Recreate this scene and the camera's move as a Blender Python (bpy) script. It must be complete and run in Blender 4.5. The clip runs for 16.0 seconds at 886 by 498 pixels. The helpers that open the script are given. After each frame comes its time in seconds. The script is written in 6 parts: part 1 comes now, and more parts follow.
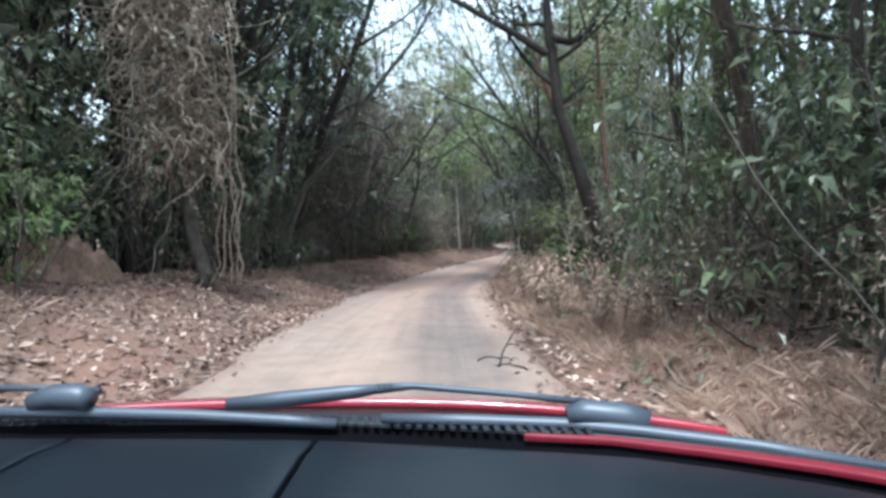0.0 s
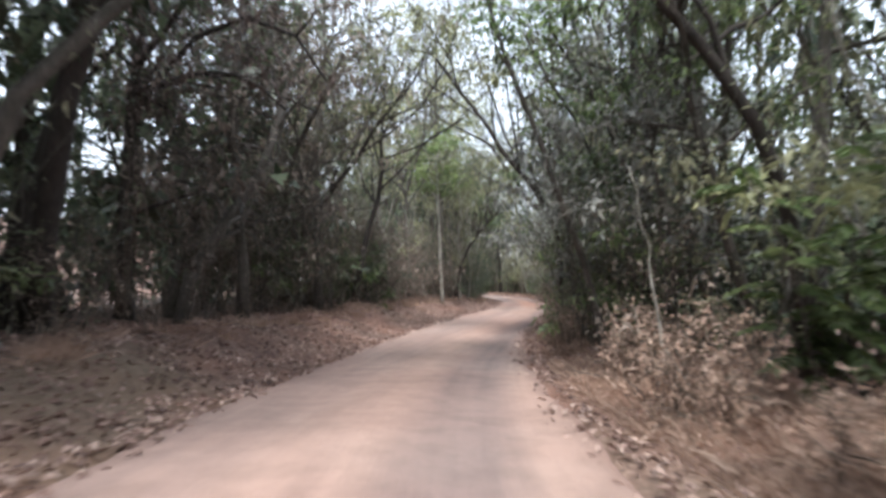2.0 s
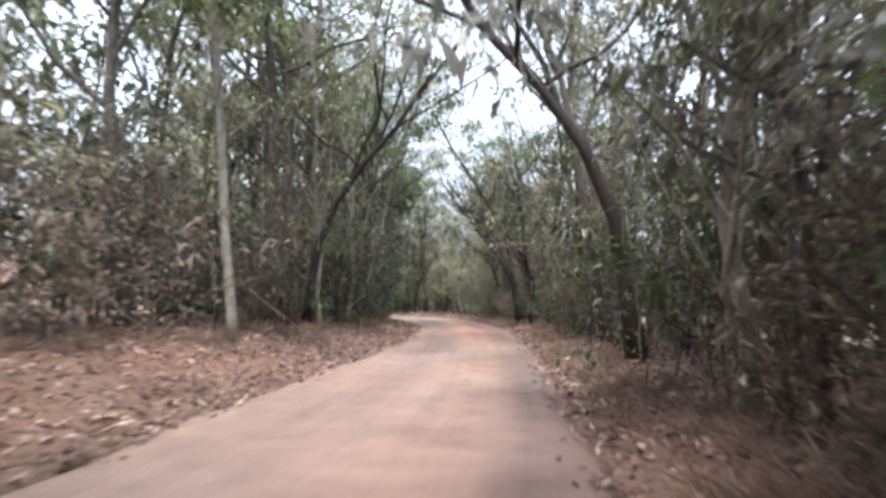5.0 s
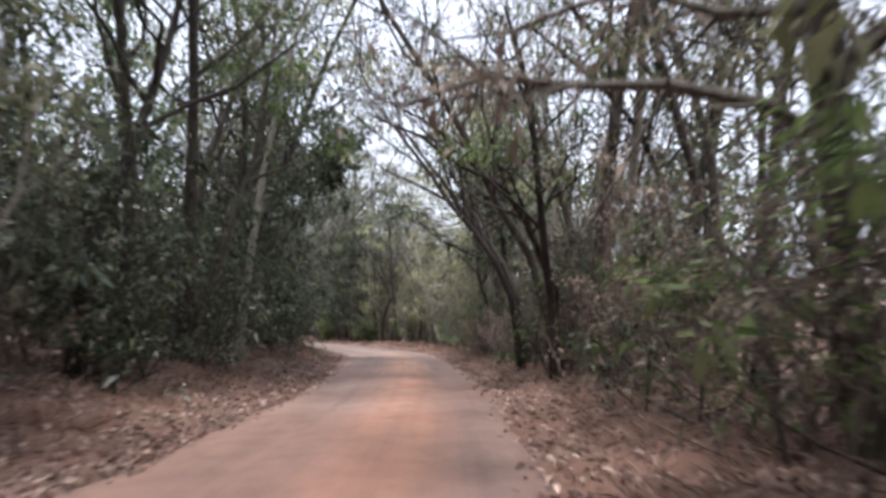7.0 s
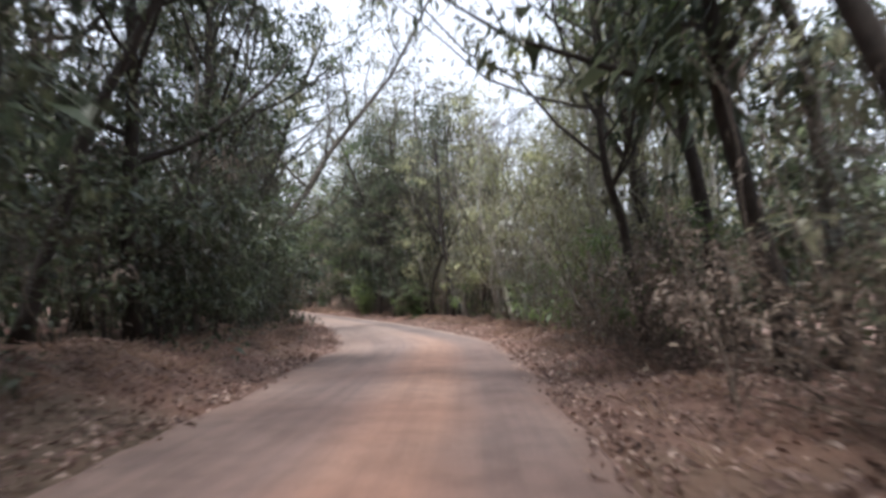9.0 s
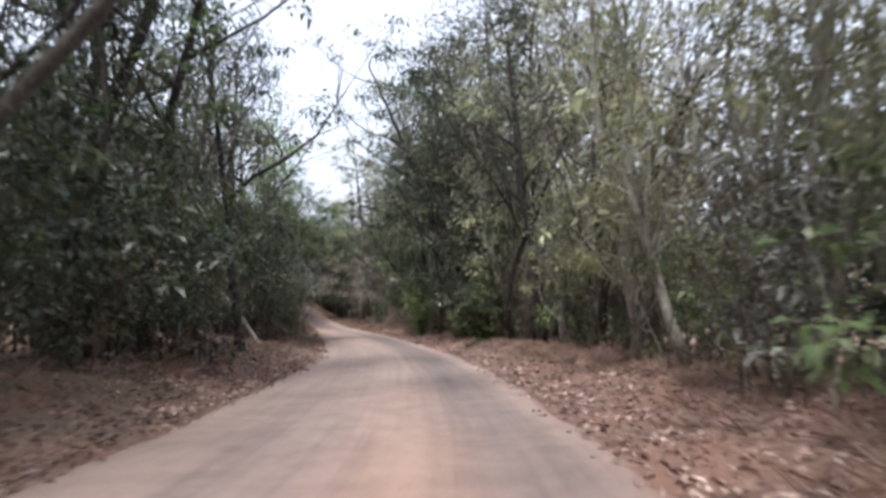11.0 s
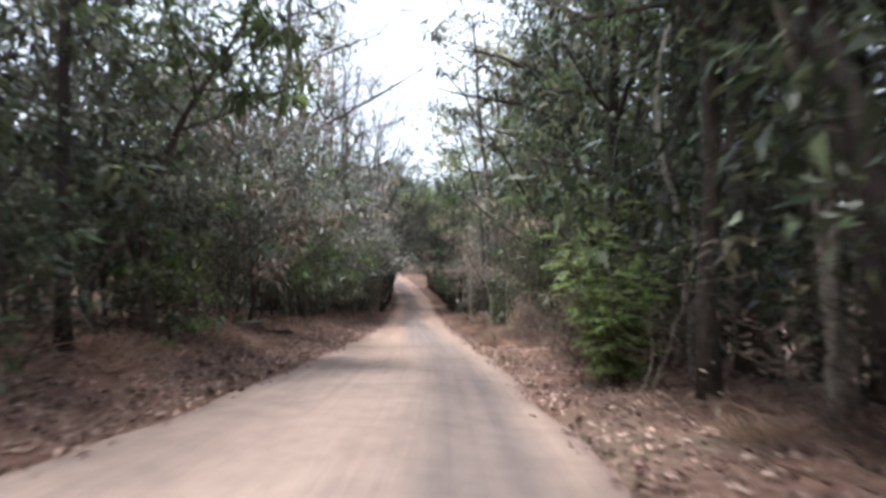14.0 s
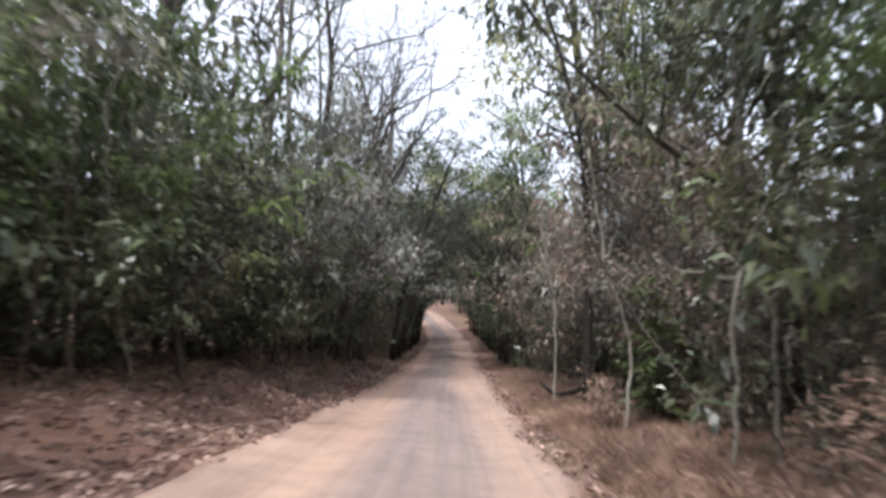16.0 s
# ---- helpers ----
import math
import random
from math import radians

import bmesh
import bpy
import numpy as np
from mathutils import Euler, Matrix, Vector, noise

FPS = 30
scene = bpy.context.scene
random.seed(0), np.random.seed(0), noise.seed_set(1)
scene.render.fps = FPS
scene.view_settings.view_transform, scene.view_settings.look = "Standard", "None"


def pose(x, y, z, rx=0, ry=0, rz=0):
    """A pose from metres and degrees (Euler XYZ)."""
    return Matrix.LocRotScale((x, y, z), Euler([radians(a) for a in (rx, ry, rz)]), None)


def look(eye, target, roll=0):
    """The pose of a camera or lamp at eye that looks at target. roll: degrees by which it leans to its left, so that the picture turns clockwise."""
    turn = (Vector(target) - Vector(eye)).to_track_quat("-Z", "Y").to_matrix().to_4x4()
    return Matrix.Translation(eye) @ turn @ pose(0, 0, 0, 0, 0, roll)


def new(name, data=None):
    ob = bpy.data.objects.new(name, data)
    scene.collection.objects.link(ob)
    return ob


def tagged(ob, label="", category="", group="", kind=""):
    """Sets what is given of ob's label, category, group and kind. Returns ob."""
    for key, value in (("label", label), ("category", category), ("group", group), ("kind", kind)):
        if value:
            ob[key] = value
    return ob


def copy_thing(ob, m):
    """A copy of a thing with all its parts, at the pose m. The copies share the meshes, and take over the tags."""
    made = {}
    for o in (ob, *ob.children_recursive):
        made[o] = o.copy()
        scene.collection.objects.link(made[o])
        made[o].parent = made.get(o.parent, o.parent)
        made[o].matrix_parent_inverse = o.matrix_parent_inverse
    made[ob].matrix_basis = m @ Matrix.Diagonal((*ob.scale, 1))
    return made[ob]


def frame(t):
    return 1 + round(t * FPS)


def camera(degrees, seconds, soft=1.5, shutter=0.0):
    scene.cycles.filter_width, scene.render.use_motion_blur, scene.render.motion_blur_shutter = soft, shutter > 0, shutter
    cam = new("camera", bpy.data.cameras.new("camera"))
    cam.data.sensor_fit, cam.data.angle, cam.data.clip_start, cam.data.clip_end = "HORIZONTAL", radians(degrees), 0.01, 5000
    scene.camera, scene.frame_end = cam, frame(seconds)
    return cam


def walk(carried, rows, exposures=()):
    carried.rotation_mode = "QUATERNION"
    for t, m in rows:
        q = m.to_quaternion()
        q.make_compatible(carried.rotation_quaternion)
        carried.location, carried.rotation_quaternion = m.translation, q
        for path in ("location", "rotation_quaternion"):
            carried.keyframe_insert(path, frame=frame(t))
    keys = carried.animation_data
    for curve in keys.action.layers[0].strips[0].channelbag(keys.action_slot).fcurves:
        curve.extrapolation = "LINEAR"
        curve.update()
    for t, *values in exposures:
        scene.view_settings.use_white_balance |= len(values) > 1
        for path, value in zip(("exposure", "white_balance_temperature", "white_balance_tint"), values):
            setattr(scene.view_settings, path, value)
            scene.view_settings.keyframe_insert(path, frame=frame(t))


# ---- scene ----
cam = camera(72.0, 16.0, soft=3.2, shutter=0.4)
PATH = [
    (0, (0.004, -0.002, 1.343), (0.003, 1.979, 1.065), 0.1),
    (0.0334, (0.004, -0.002, 1.343), (0.003, 1.979, 1.065), 0.1),
    (0.5, (-0.155, 4.103, 0.766), (-0.163, 6.091, 0.546), 0.2),
    (1, (-0.164, 8.166, 0.176), (-0.165, 10.160, 0.027), -0.2),
    (1.5, (-0.216, 12.043, -0.440), (-0.191, 14.040, -0.562), 0.2),
    (2, (-0.174, 15.935, -1.071), (-0.086, 17.930, -1.179), 0.7),
    (2.5, (-0.120, 19.831, -1.691), (-0.004, 21.826, -1.772), -0.1),
    (3, (0.247, 23.880, -2.262), (0.407, 25.873, -2.312), 0.4),
    (3.5, (0.829, 27.919, -2.790), (1.056, 29.905, -2.851), -0.0),
    (4, (1.604, 31.925, -3.284), (1.919, 33.898, -3.361), 0.3),
    (4.2, (1.933, 33.513, -3.478), (2.248, 35.486, -3.551), 0.2),
    (6.3, (6.802, 49.688, -5.186), (7.138, 51.660, -5.151), 1.0),
    (6.5, (7.177, 51.375, -5.361), (7.516, 53.346, -5.318), 1.0),
    (7, (8.045, 55.610, -5.804), (8.382, 57.581, -5.759), 0.6),
    (7.5, (8.852, 59.720, -6.257), (9.140, 61.698, -6.186), 0.3),
    (8, (9.586, 63.913, -6.729), (9.838, 65.896, -6.685), -0.5),
    (8.5, (10.191, 68.090, -7.206), (10.379, 70.081, -7.193), -1.4),
    (9, (10.765, 72.290, -7.692), (10.876, 74.286, -7.745), -1.4),
    (9.2, (10.974, 73.955, -7.888), (11.066, 75.953, -7.924), -1.2),
    (11.3, (12.340, 91.172, -9.910), (12.039, 93.149, -9.895), -1.3),
    (11.5, (12.138, 92.833, -10.096), (11.791, 94.802, -10.077), -0.6),
    (12, (11.576, 96.989, -10.561), (11.244, 98.961, -10.540), 0.2),
    (12.5, (10.934, 101.256, -11.038), (10.517, 103.211, -10.970), -0.1),
    (13, (10.010, 105.537, -11.510), (9.481, 107.466, -11.533), -1.3),
    (13.5, (8.904, 110.080, -11.989), (8.332, 111.996, -12.021), -0.4),
    (14, (7.647, 114.465, -12.424), (6.973, 116.348, -12.413), 0.4),
    (14.5, (6.234, 118.599, -12.824), (5.525, 120.466, -12.727), 0.5),
    (15, (4.825, 122.556, -13.203), (4.060, 124.398, -13.054), 0.2),
    (15.5, (3.298, 126.592, -13.568), (2.499, 128.421, -13.426), 0.9),
    (16, (1.697, 130.711, -13.926), (0.882, 132.531, -13.765), 2.2),
]
walk(cam, [(t, look(eye, target, roll)) for t, eye, target, roll in PATH],
     exposures=[(0.0, 0.98, 5300, -1), (0.5, 0.86, 5350, 0), (1.0, 1.05, 5800, 8), (2.0, 1.06, 5900, 9), (2.5, 1.1, 5800, 6), (3.0, 1.4, 5750, 7), (3.5, 1.38, 5850, 9), (4.5, 1.25, 5900, 9), (6.5, 0.9, 6150, 17), (7.0, 0.78, 6100, 15), (7.5, 0.72, 6100, 15), (8.0, 0.76, 6100, 15), (9.0, 0.66, 6100, 13), (11.5, 0.56, 6000, 13), (12.5, 0.68, 6000, 12), (13.2, 0.7, 6050, 12), (14.0, 0.98, 6000, 11), (15.0, 1.1, 6050, 12), (16.0, 0.88, 6100, 13)])

# ---- sky and sun: thin bright overcast ----
world = bpy.data.worlds.new("overcast_sky")
scene.world = world
world.use_nodes = True
wn = world.node_tree.nodes
sky = wn.new("ShaderNodeTexSky")
sky.sky_type, sky.sun_disc = "NISHITA", False
sky.sun_elevation, sky.sun_rotation = radians(72), radians(191)
sky.dust_density, sky.air_density = 4.0, 1.0
veil = wn.new("ShaderNodeMix")
veil.data_type = "RGBA"
veil.inputs[0].default_value = 0.65
veil.inputs[7].default_value = (8.8, 9.2, 9.9, 1)
world.node_tree.links.new(sky.outputs[0], veil.inputs[6])
world.node_tree.links.new(veil.outputs[2], wn["Background"].inputs[0])
wn["Background"].inputs[1].default_value = 0.135
sun = new("sun", bpy.data.lights.new("sun", "SUN"))
sun.data.energy, sun.data.angle, sun.data.color = 3.4, radians(10), (1.0, 0.95, 0.88)
sun.matrix_world = look((0, 0, 60), (3.7, 19.1, 0))


# ---- materials ----
def shader(name):
    m = bpy.data.materials.new(name)
    m.use_nodes = True
    return m, m.node_tree.nodes, m.node_tree.links, m.node_tree.nodes["Principled BSDF"]


def noise_tex(n, l, scale, detail=4.0, vec=None, rough=0.55):
    t = n.new("ShaderNodeTexNoise")
    t.inputs["Scale"].default_value, t.inputs["Detail"].default_value = scale, detail
    t.inputs["Roughness"].default_value = rough
    if vec is not None:
        l.new(vec, t.inputs["Vector"])
    return t.outputs["Fac"]


def ramp(n, l, fac, *stops):
    r = n.new("ShaderNodeValToRGB")
    while len(r.color_ramp.elements) < len(stops):
        r.color_ramp.elements.new(0.5)
    for e, (p, c) in zip(r.color_ramp.elements, stops):
        e.position, e.color = p, (*c, 1)
    l.new(fac, r.inputs[0])
    return r.outputs[0]


def mix(n, l, fac, a, b, mode="MIX"):
    x = n.new("ShaderNodeMix")
    x.data_type, x.blend_type = "RGBA", mode
    for k, v in ((0, fac), (6, a), (7, b)):
        if isinstance(v, (int, float)):
            x.inputs[k].default_value = v
        elif isinstance(v, tuple):
            x.inputs[k].default_value = (*v, 1)
        else:
            l.new(v, x.inputs[k])
    return x.outputs[2]


def bump(n, l, p, height, strength, distance=0.02):
    b = n.new("ShaderNodeBump")
    b.inputs["Strength"].default_value, b.inputs["Distance"].default_value = strength, distance
    l.new(height, b.inputs["Height"])
    l.new(b.outputs[0], p.inputs["Normal"])


def position(n):
    return n.new("ShaderNodeNewGeometry").outputs["Position"]


def local(n):
    return n.new("ShaderNodeTexCoord").outputs["Object"]


def leaf_material(name, a, b, c, sheen=0.45, through_light=0.4, wilted=(0.135, 0.115, 0.080)):
    """Leaves that vary from leaf to leaf and from plant to plant."""
    m, n, l, p = shader(name)
    isle = n.new("ShaderNodeNewGeometry").outputs["Random Per Island"]
    plant = n.new("ShaderNodeObjectInfo").outputs["Random"]
    col = ramp(n, l, isle, (0.0, a), (0.55, b), (1.0, c))
    hsv = n.new("ShaderNodeHueSaturation")
    shift = n.new("ShaderNodeMapRange")
    l.new(plant, shift.inputs[0])
    shift.inputs[3].default_value, shift.inputs[4].default_value = 0.62, 1.4
    # metre-wide brighter and darker patches put into the colour, so leaf masses look shaded
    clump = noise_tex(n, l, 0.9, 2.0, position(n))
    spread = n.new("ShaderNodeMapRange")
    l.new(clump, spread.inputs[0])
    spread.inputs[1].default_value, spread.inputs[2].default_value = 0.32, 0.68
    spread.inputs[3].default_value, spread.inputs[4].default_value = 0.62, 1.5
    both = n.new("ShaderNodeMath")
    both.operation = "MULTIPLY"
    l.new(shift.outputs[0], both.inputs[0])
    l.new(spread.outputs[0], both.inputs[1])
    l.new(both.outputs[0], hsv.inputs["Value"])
    wilt = noise_tex(n, l, 0.35, 3.0, position(n))
    l.new(mix(n, l, ramp(n, l, wilt, (0.50, (0, 0, 0)), (0.64, (0.65, 0.65, 0.65))), col, wilted), hsv.inputs["Color"])
    l.new(hsv.outputs[0], p.inputs["Base Color"])
    p.inputs["Roughness"].default_value = sheen
    p.inputs["Specular IOR Level"].default_value = 0.5
    tr = n.new("ShaderNodeBsdfTranslucent")
    l.new(hsv.outputs[0], tr.inputs[0])
    mx = n.new("ShaderNodeMixShader")
    mx.inputs[0].default_value = through_light
    l.new(p.outputs[0], mx.inputs[1])
    l.new(tr.outputs[0], mx.inputs[2])
    l.new(mx.outputs[0], n["Material Output"].inputs[0])
    return m


def bark_material(name, dark, light, patches=3.0):
    m, n, l, p = shader(name)
    v = local(n)
    mp = n.new("ShaderNodeMapping")
    mp.inputs["Scale"].default_value = (1, 1, 0.22)
    l.new(v, mp.inputs[0])
    grain = noise_tex(n, l, 26.0, 5.0, mp.outputs[0], 0.65)
    blot = noise_tex(n, l, patches, 3.0, v)
    col = ramp(n, l, grain, (0.3, dark), (0.7, light))
    spots = ramp(n, l, blot, (0.45, (1, 1, 1)), (0.62, (0.55, 0.58, 0.52)))
    l.new(mix(n, l, 0.8, col, spots, "MULTIPLY"), p.inputs["Base Color"])
    p.inputs["Roughness"].default_value = 0.9
    bump(n, l, p, grain, 0.7, 0.02)
    return m


def plain(name, col, rough=0.5, metal=0.0, grain=0.0, scale=400.0, coat=0.0):
    m, n, l, p = shader(name)
    f = noise_tex(n, l, scale, 3.0, local(n))
    dim = tuple(v * 0.8 for v in col)
    l.new(ramp(n, l, f, (0.3, dim), (0.7, col)), p.inputs["Base Color"])
    p.inputs["Roughness"].default_value, p.inputs["Metallic"].default_value = rough, metal
    p.inputs["Coat Weight"].default_value = coat
    p.inputs["Specular IOR Level"].default_value = 0.5 if coat or metal else 0.3
    if grain:
        bump(n, l, p, f, grain, 0.002)
    return m


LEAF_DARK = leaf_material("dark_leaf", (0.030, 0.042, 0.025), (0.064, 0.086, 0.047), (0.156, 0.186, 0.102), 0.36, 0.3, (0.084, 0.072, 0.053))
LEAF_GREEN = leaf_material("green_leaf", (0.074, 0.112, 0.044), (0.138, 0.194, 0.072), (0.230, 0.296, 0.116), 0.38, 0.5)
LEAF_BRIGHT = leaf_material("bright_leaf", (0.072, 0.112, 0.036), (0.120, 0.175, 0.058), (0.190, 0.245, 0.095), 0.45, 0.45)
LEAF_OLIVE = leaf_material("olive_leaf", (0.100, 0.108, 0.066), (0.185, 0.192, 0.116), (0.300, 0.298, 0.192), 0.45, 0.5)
# pale leaves brightened further: daylight and haze put into the colour
LEAF_DAYLIT = leaf_material("daylit_pale_leaf", (0.180, 0.186, 0.098), (0.315, 0.320, 0.178), (0.480, 0.480, 0.300), 0.4, 0.5)
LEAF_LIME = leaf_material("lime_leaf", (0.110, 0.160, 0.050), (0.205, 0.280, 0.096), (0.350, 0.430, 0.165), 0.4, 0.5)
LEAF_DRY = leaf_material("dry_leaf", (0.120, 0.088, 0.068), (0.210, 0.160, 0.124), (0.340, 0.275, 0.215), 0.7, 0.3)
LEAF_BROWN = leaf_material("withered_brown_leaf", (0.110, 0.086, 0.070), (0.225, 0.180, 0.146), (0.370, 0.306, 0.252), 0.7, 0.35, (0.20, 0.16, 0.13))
# dead brown leaf darkened: the creeper mass's own shadow is put into the colour
LEAF_SHADED_RUSSET = leaf_material("shaded_russet_leaf", (0.050, 0.036, 0.031), (0.105, 0.078, 0.066), (0.190, 0.145, 0.124), 0.7, 0.2, (0.09, 0.065, 0.055))
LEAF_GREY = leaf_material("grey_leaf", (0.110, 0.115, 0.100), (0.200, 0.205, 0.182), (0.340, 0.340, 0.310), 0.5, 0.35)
# olive leaves lightened in the colour, as if the sun lay on them
LEAF_LIT = leaf_material("lit_olive_leaf", (0.145, 0.156, 0.078), (0.255, 0.265, 0.134), (0.390, 0.390, 0.216), 0.5, 0.5)
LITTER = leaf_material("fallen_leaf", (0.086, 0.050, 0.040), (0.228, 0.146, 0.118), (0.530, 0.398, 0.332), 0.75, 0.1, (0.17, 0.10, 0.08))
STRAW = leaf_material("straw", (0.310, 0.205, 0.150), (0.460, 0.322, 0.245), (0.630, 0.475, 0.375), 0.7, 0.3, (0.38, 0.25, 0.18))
BARK_DARK = bark_material("dark_bark", (0.022, 0.018, 0.016), (0.060, 0.048, 0.040))
BARK_GREY = bark_material("grey_bark", (0.055, 0.047, 0.040), (0.150, 0.132, 0.112))
BARK_PALE = bark_material("pale_bark", (0.240, 0.220, 0.190), (0.520, 0.490, 0.430))
BARK_RED = bark_material("reddish_bark", (0.110, 0.060, 0.045), (0.260, 0.155, 0.115))
PALE_TWIG = bark_material("pale_dry_twig", (0.230, 0.175, 0.135), (0.440, 0.360, 0.290))
TWIG = bark_material("dry_twig", (0.090, 0.068, 0.054), (0.230, 0.182, 0.146))


def road_material():
    m, n, l, p = shader("laterite_road")
    uv = n.new("ShaderNodeUVMap").outputs[0]
    pos = position(n)
    mp = n.new("ShaderNodeMapping")
    mp.inputs["Scale"].default_value = (1.0, 0.06, 1.0)
    l.new(uv, mp.inputs[0])
    lanes = noise_tex(n, l, 1.9, 4.0, mp.outputs[0], 0.6)
    broad = noise_tex(n, l, 0.22, 3.0, pos)
    grit = noise_tex(n, l, 38.0, 6.0, pos, 0.7)
    blot = noise_tex(n, l, 2.3, 5.0, pos, 0.6)
    sep = n.new("ShaderNodeSeparateXYZ")
    l.new(uv, sep.inputs[0])
    along = n.new("ShaderNodeMapRange")
    l.new(sep.outputs[1], along.inputs[0])
    along.inputs[1].default_value, along.inputs[2].default_value = 0.0, 150.0
    soil = ramp(n, l, along.outputs[0], (0.0, (0.305, 0.224, 0.183)), (0.06, (0.310, 0.224, 0.183)), (0.12, (0.310, 0.216, 0.179)), (0.28, (0.307, 0.208, 0.173)), (0.42, (0.287, 0.176, 0.135)), (0.56, (0.241, 0.165, 0.136)), (0.70, (0.262, 0.202, 0.174)), (0.88, (0.294, 0.220, 0.185)), (1.0, (0.307, 0.221, 0.185)))
    base = mix(n, l, ramp(n, l, broad, (0.38, (0, 0, 0)), (0.62, (0.6, 0.6, 0.6))), soil, (0.310, 0.240, 0.205))
    across = n.new("ShaderNodeMapRange")
    sway = n.new("ShaderNodeMath")
    sway.operation = "MULTIPLY_ADD"
    l.new(noise_tex(n, l, 0.09, 2.0, pos), sway.inputs[0])
    sway.inputs[1].default_value = 1.0
    l.new(sep.outputs[0], sway.inputs[2])
    l.new(sway.outputs[0], across.inputs[0])
    across.inputs[1].default_value, across.inputs[2].default_value = -2.9, 3.1
    red = ramp(n, l, across.outputs[0], (0.0, (0.98, 0.98, 0.98)), (0.18, (0.72, 0.73, 0.77)), (0.30, (0.80, 0.80, 0.84)), (0.40, (1.14, 1.00, 0.92)), (0.50, (1.12, 0.97, 0.88)), (0.60, (0.78, 0.78, 0.82)), (0.70, (0.80, 0.80, 0.84)), (0.80, (1.04, 1.01, 0.98)))
    pale = ramp(n, l, across.outputs[0], (0.0, (1.0, 1.0, 1.0)), (0.18, (0.90, 0.90, 0.92)), (0.34, (1.05, 1.04, 1.03)), (0.46, (0.98, 0.98, 0.99)), (0.55, (0.60, 0.63, 0.68)), (0.67, (0.62, 0.65, 0.70)), (0.74, (1.08, 1.06, 1.04)), (0.85, (0.94, 0.94, 0.95)))
    where = ramp(n, l, along.outputs[0], (0.0, (0.85, 0.85, 0.85)), (0.33, (0.7, 0.7, 0.7)), (0.42, (0, 0, 0)), (0.60, (0, 0, 0)), (0.68, (1, 1, 1)))
    tracks = mix(n, l, where, red, pale)
    late = ramp(n, l, across.outputs[0], (0.0, (1.06, 1.02, 0.99)), (0.34, (1.12, 1.02, 0.94)), (0.43, (0.70, 0.75, 0.82)), (0.60, (0.66, 0.71, 0.78)), (0.70, (1.10, 1.04, 0.99)), (0.85, (0.98, 0.96, 0.95)))
    tracks = mix(n, l, ramp(n, l, along.outputs[0], (0.84, (0, 0, 0)), (0.92, (1, 1, 1))), tracks, late)
    mp2 = n.new("ShaderNodeMapping")
    mp2.inputs["Scale"].default_value = (1.0, 0.022, 1.0)
    l.new(uv, mp2.inputs[0])
    streak = noise_tex(n, l, 5.5, 3.0, mp2.outputs[0], 0.55)
    worn = ramp(n, l, lanes, (0.34, (0.86, 0.86, 0.87)), (0.50, (1, 1, 1)), (0.66, (1.07, 1.06, 1.04)))
    fine = ramp(n, l, streak, (0.36, (0.88, 0.88, 0.89)), (0.50, (1, 1, 1)), (0.64, (1.06, 1.055, 1.05)))
    c = mix(n, l, 0.92, base, tracks, "MULTIPLY")
    c = mix(n, l, 0.7, c, worn, "MULTIPLY")
    c = mix(n, l, ramp(n, l, broad, (0.35, (0.3, 0.3, 0.3)), (0.6, (1, 1, 1))), c, mix(n, l, 1.0, c, fine, "MULTIPLY"))
    c = mix(n, l, 0.75, c, ramp(n, l, blot, (0.35, (0.80, 0.79, 0.78)), (0.6, (1.06, 1.05, 1.04))), "MULTIPLY")
    c = mix(n, l, 0.6, c, ramp(n, l, grit, (0.3, (0.78, 0.76, 0.74)), (0.7, (1.15, 1.14, 1.12))), "MULTIPLY")
    # leaf crumbs and loose soil thicken towards the edges
    rim_uv = n.new("ShaderNodeUVMap")
    rim_uv.uv_map = "rim"
    rim = n.new("ShaderNodeSeparateXYZ")
    l.new(rim_uv.outputs[0], rim.inputs[0])
    ragged = n.new("ShaderNodeMath")
    ragged.operation = "MULTIPLY_ADD"
    l.new(noise_tex(n, l, 3.2, 6.0, pos, 0.7), ragged.inputs[0])
    ragged.inputs[1].default_value = -0.9
    inset = n.new("ShaderNodeMath")
    inset.operation = "ADD"
    l.new(rim.outputs[0], inset.inputs[0])
    inset.inputs[1].default_value = 0.5
    l.new(inset.outputs[0], ragged.inputs[2])
    loose = ramp(n, l, grit, (0.35, (0.140, 0.084, 0.066)), (0.65, (0.300, 0.195, 0.155)))
    c = mix(n, l, ramp(n, l, ragged.outputs[0], (0.05, (0.8, 0.8, 0.8)), (0.42, (0, 0, 0))), c, loose)
    l.new(c, p.inputs["Base Color"])
    p.inputs["Roughness"].default_value = 0.95
    bump(n, l, p, mix(n, l, 0.4, grit, blot), 0.5, 0.02)
    return m


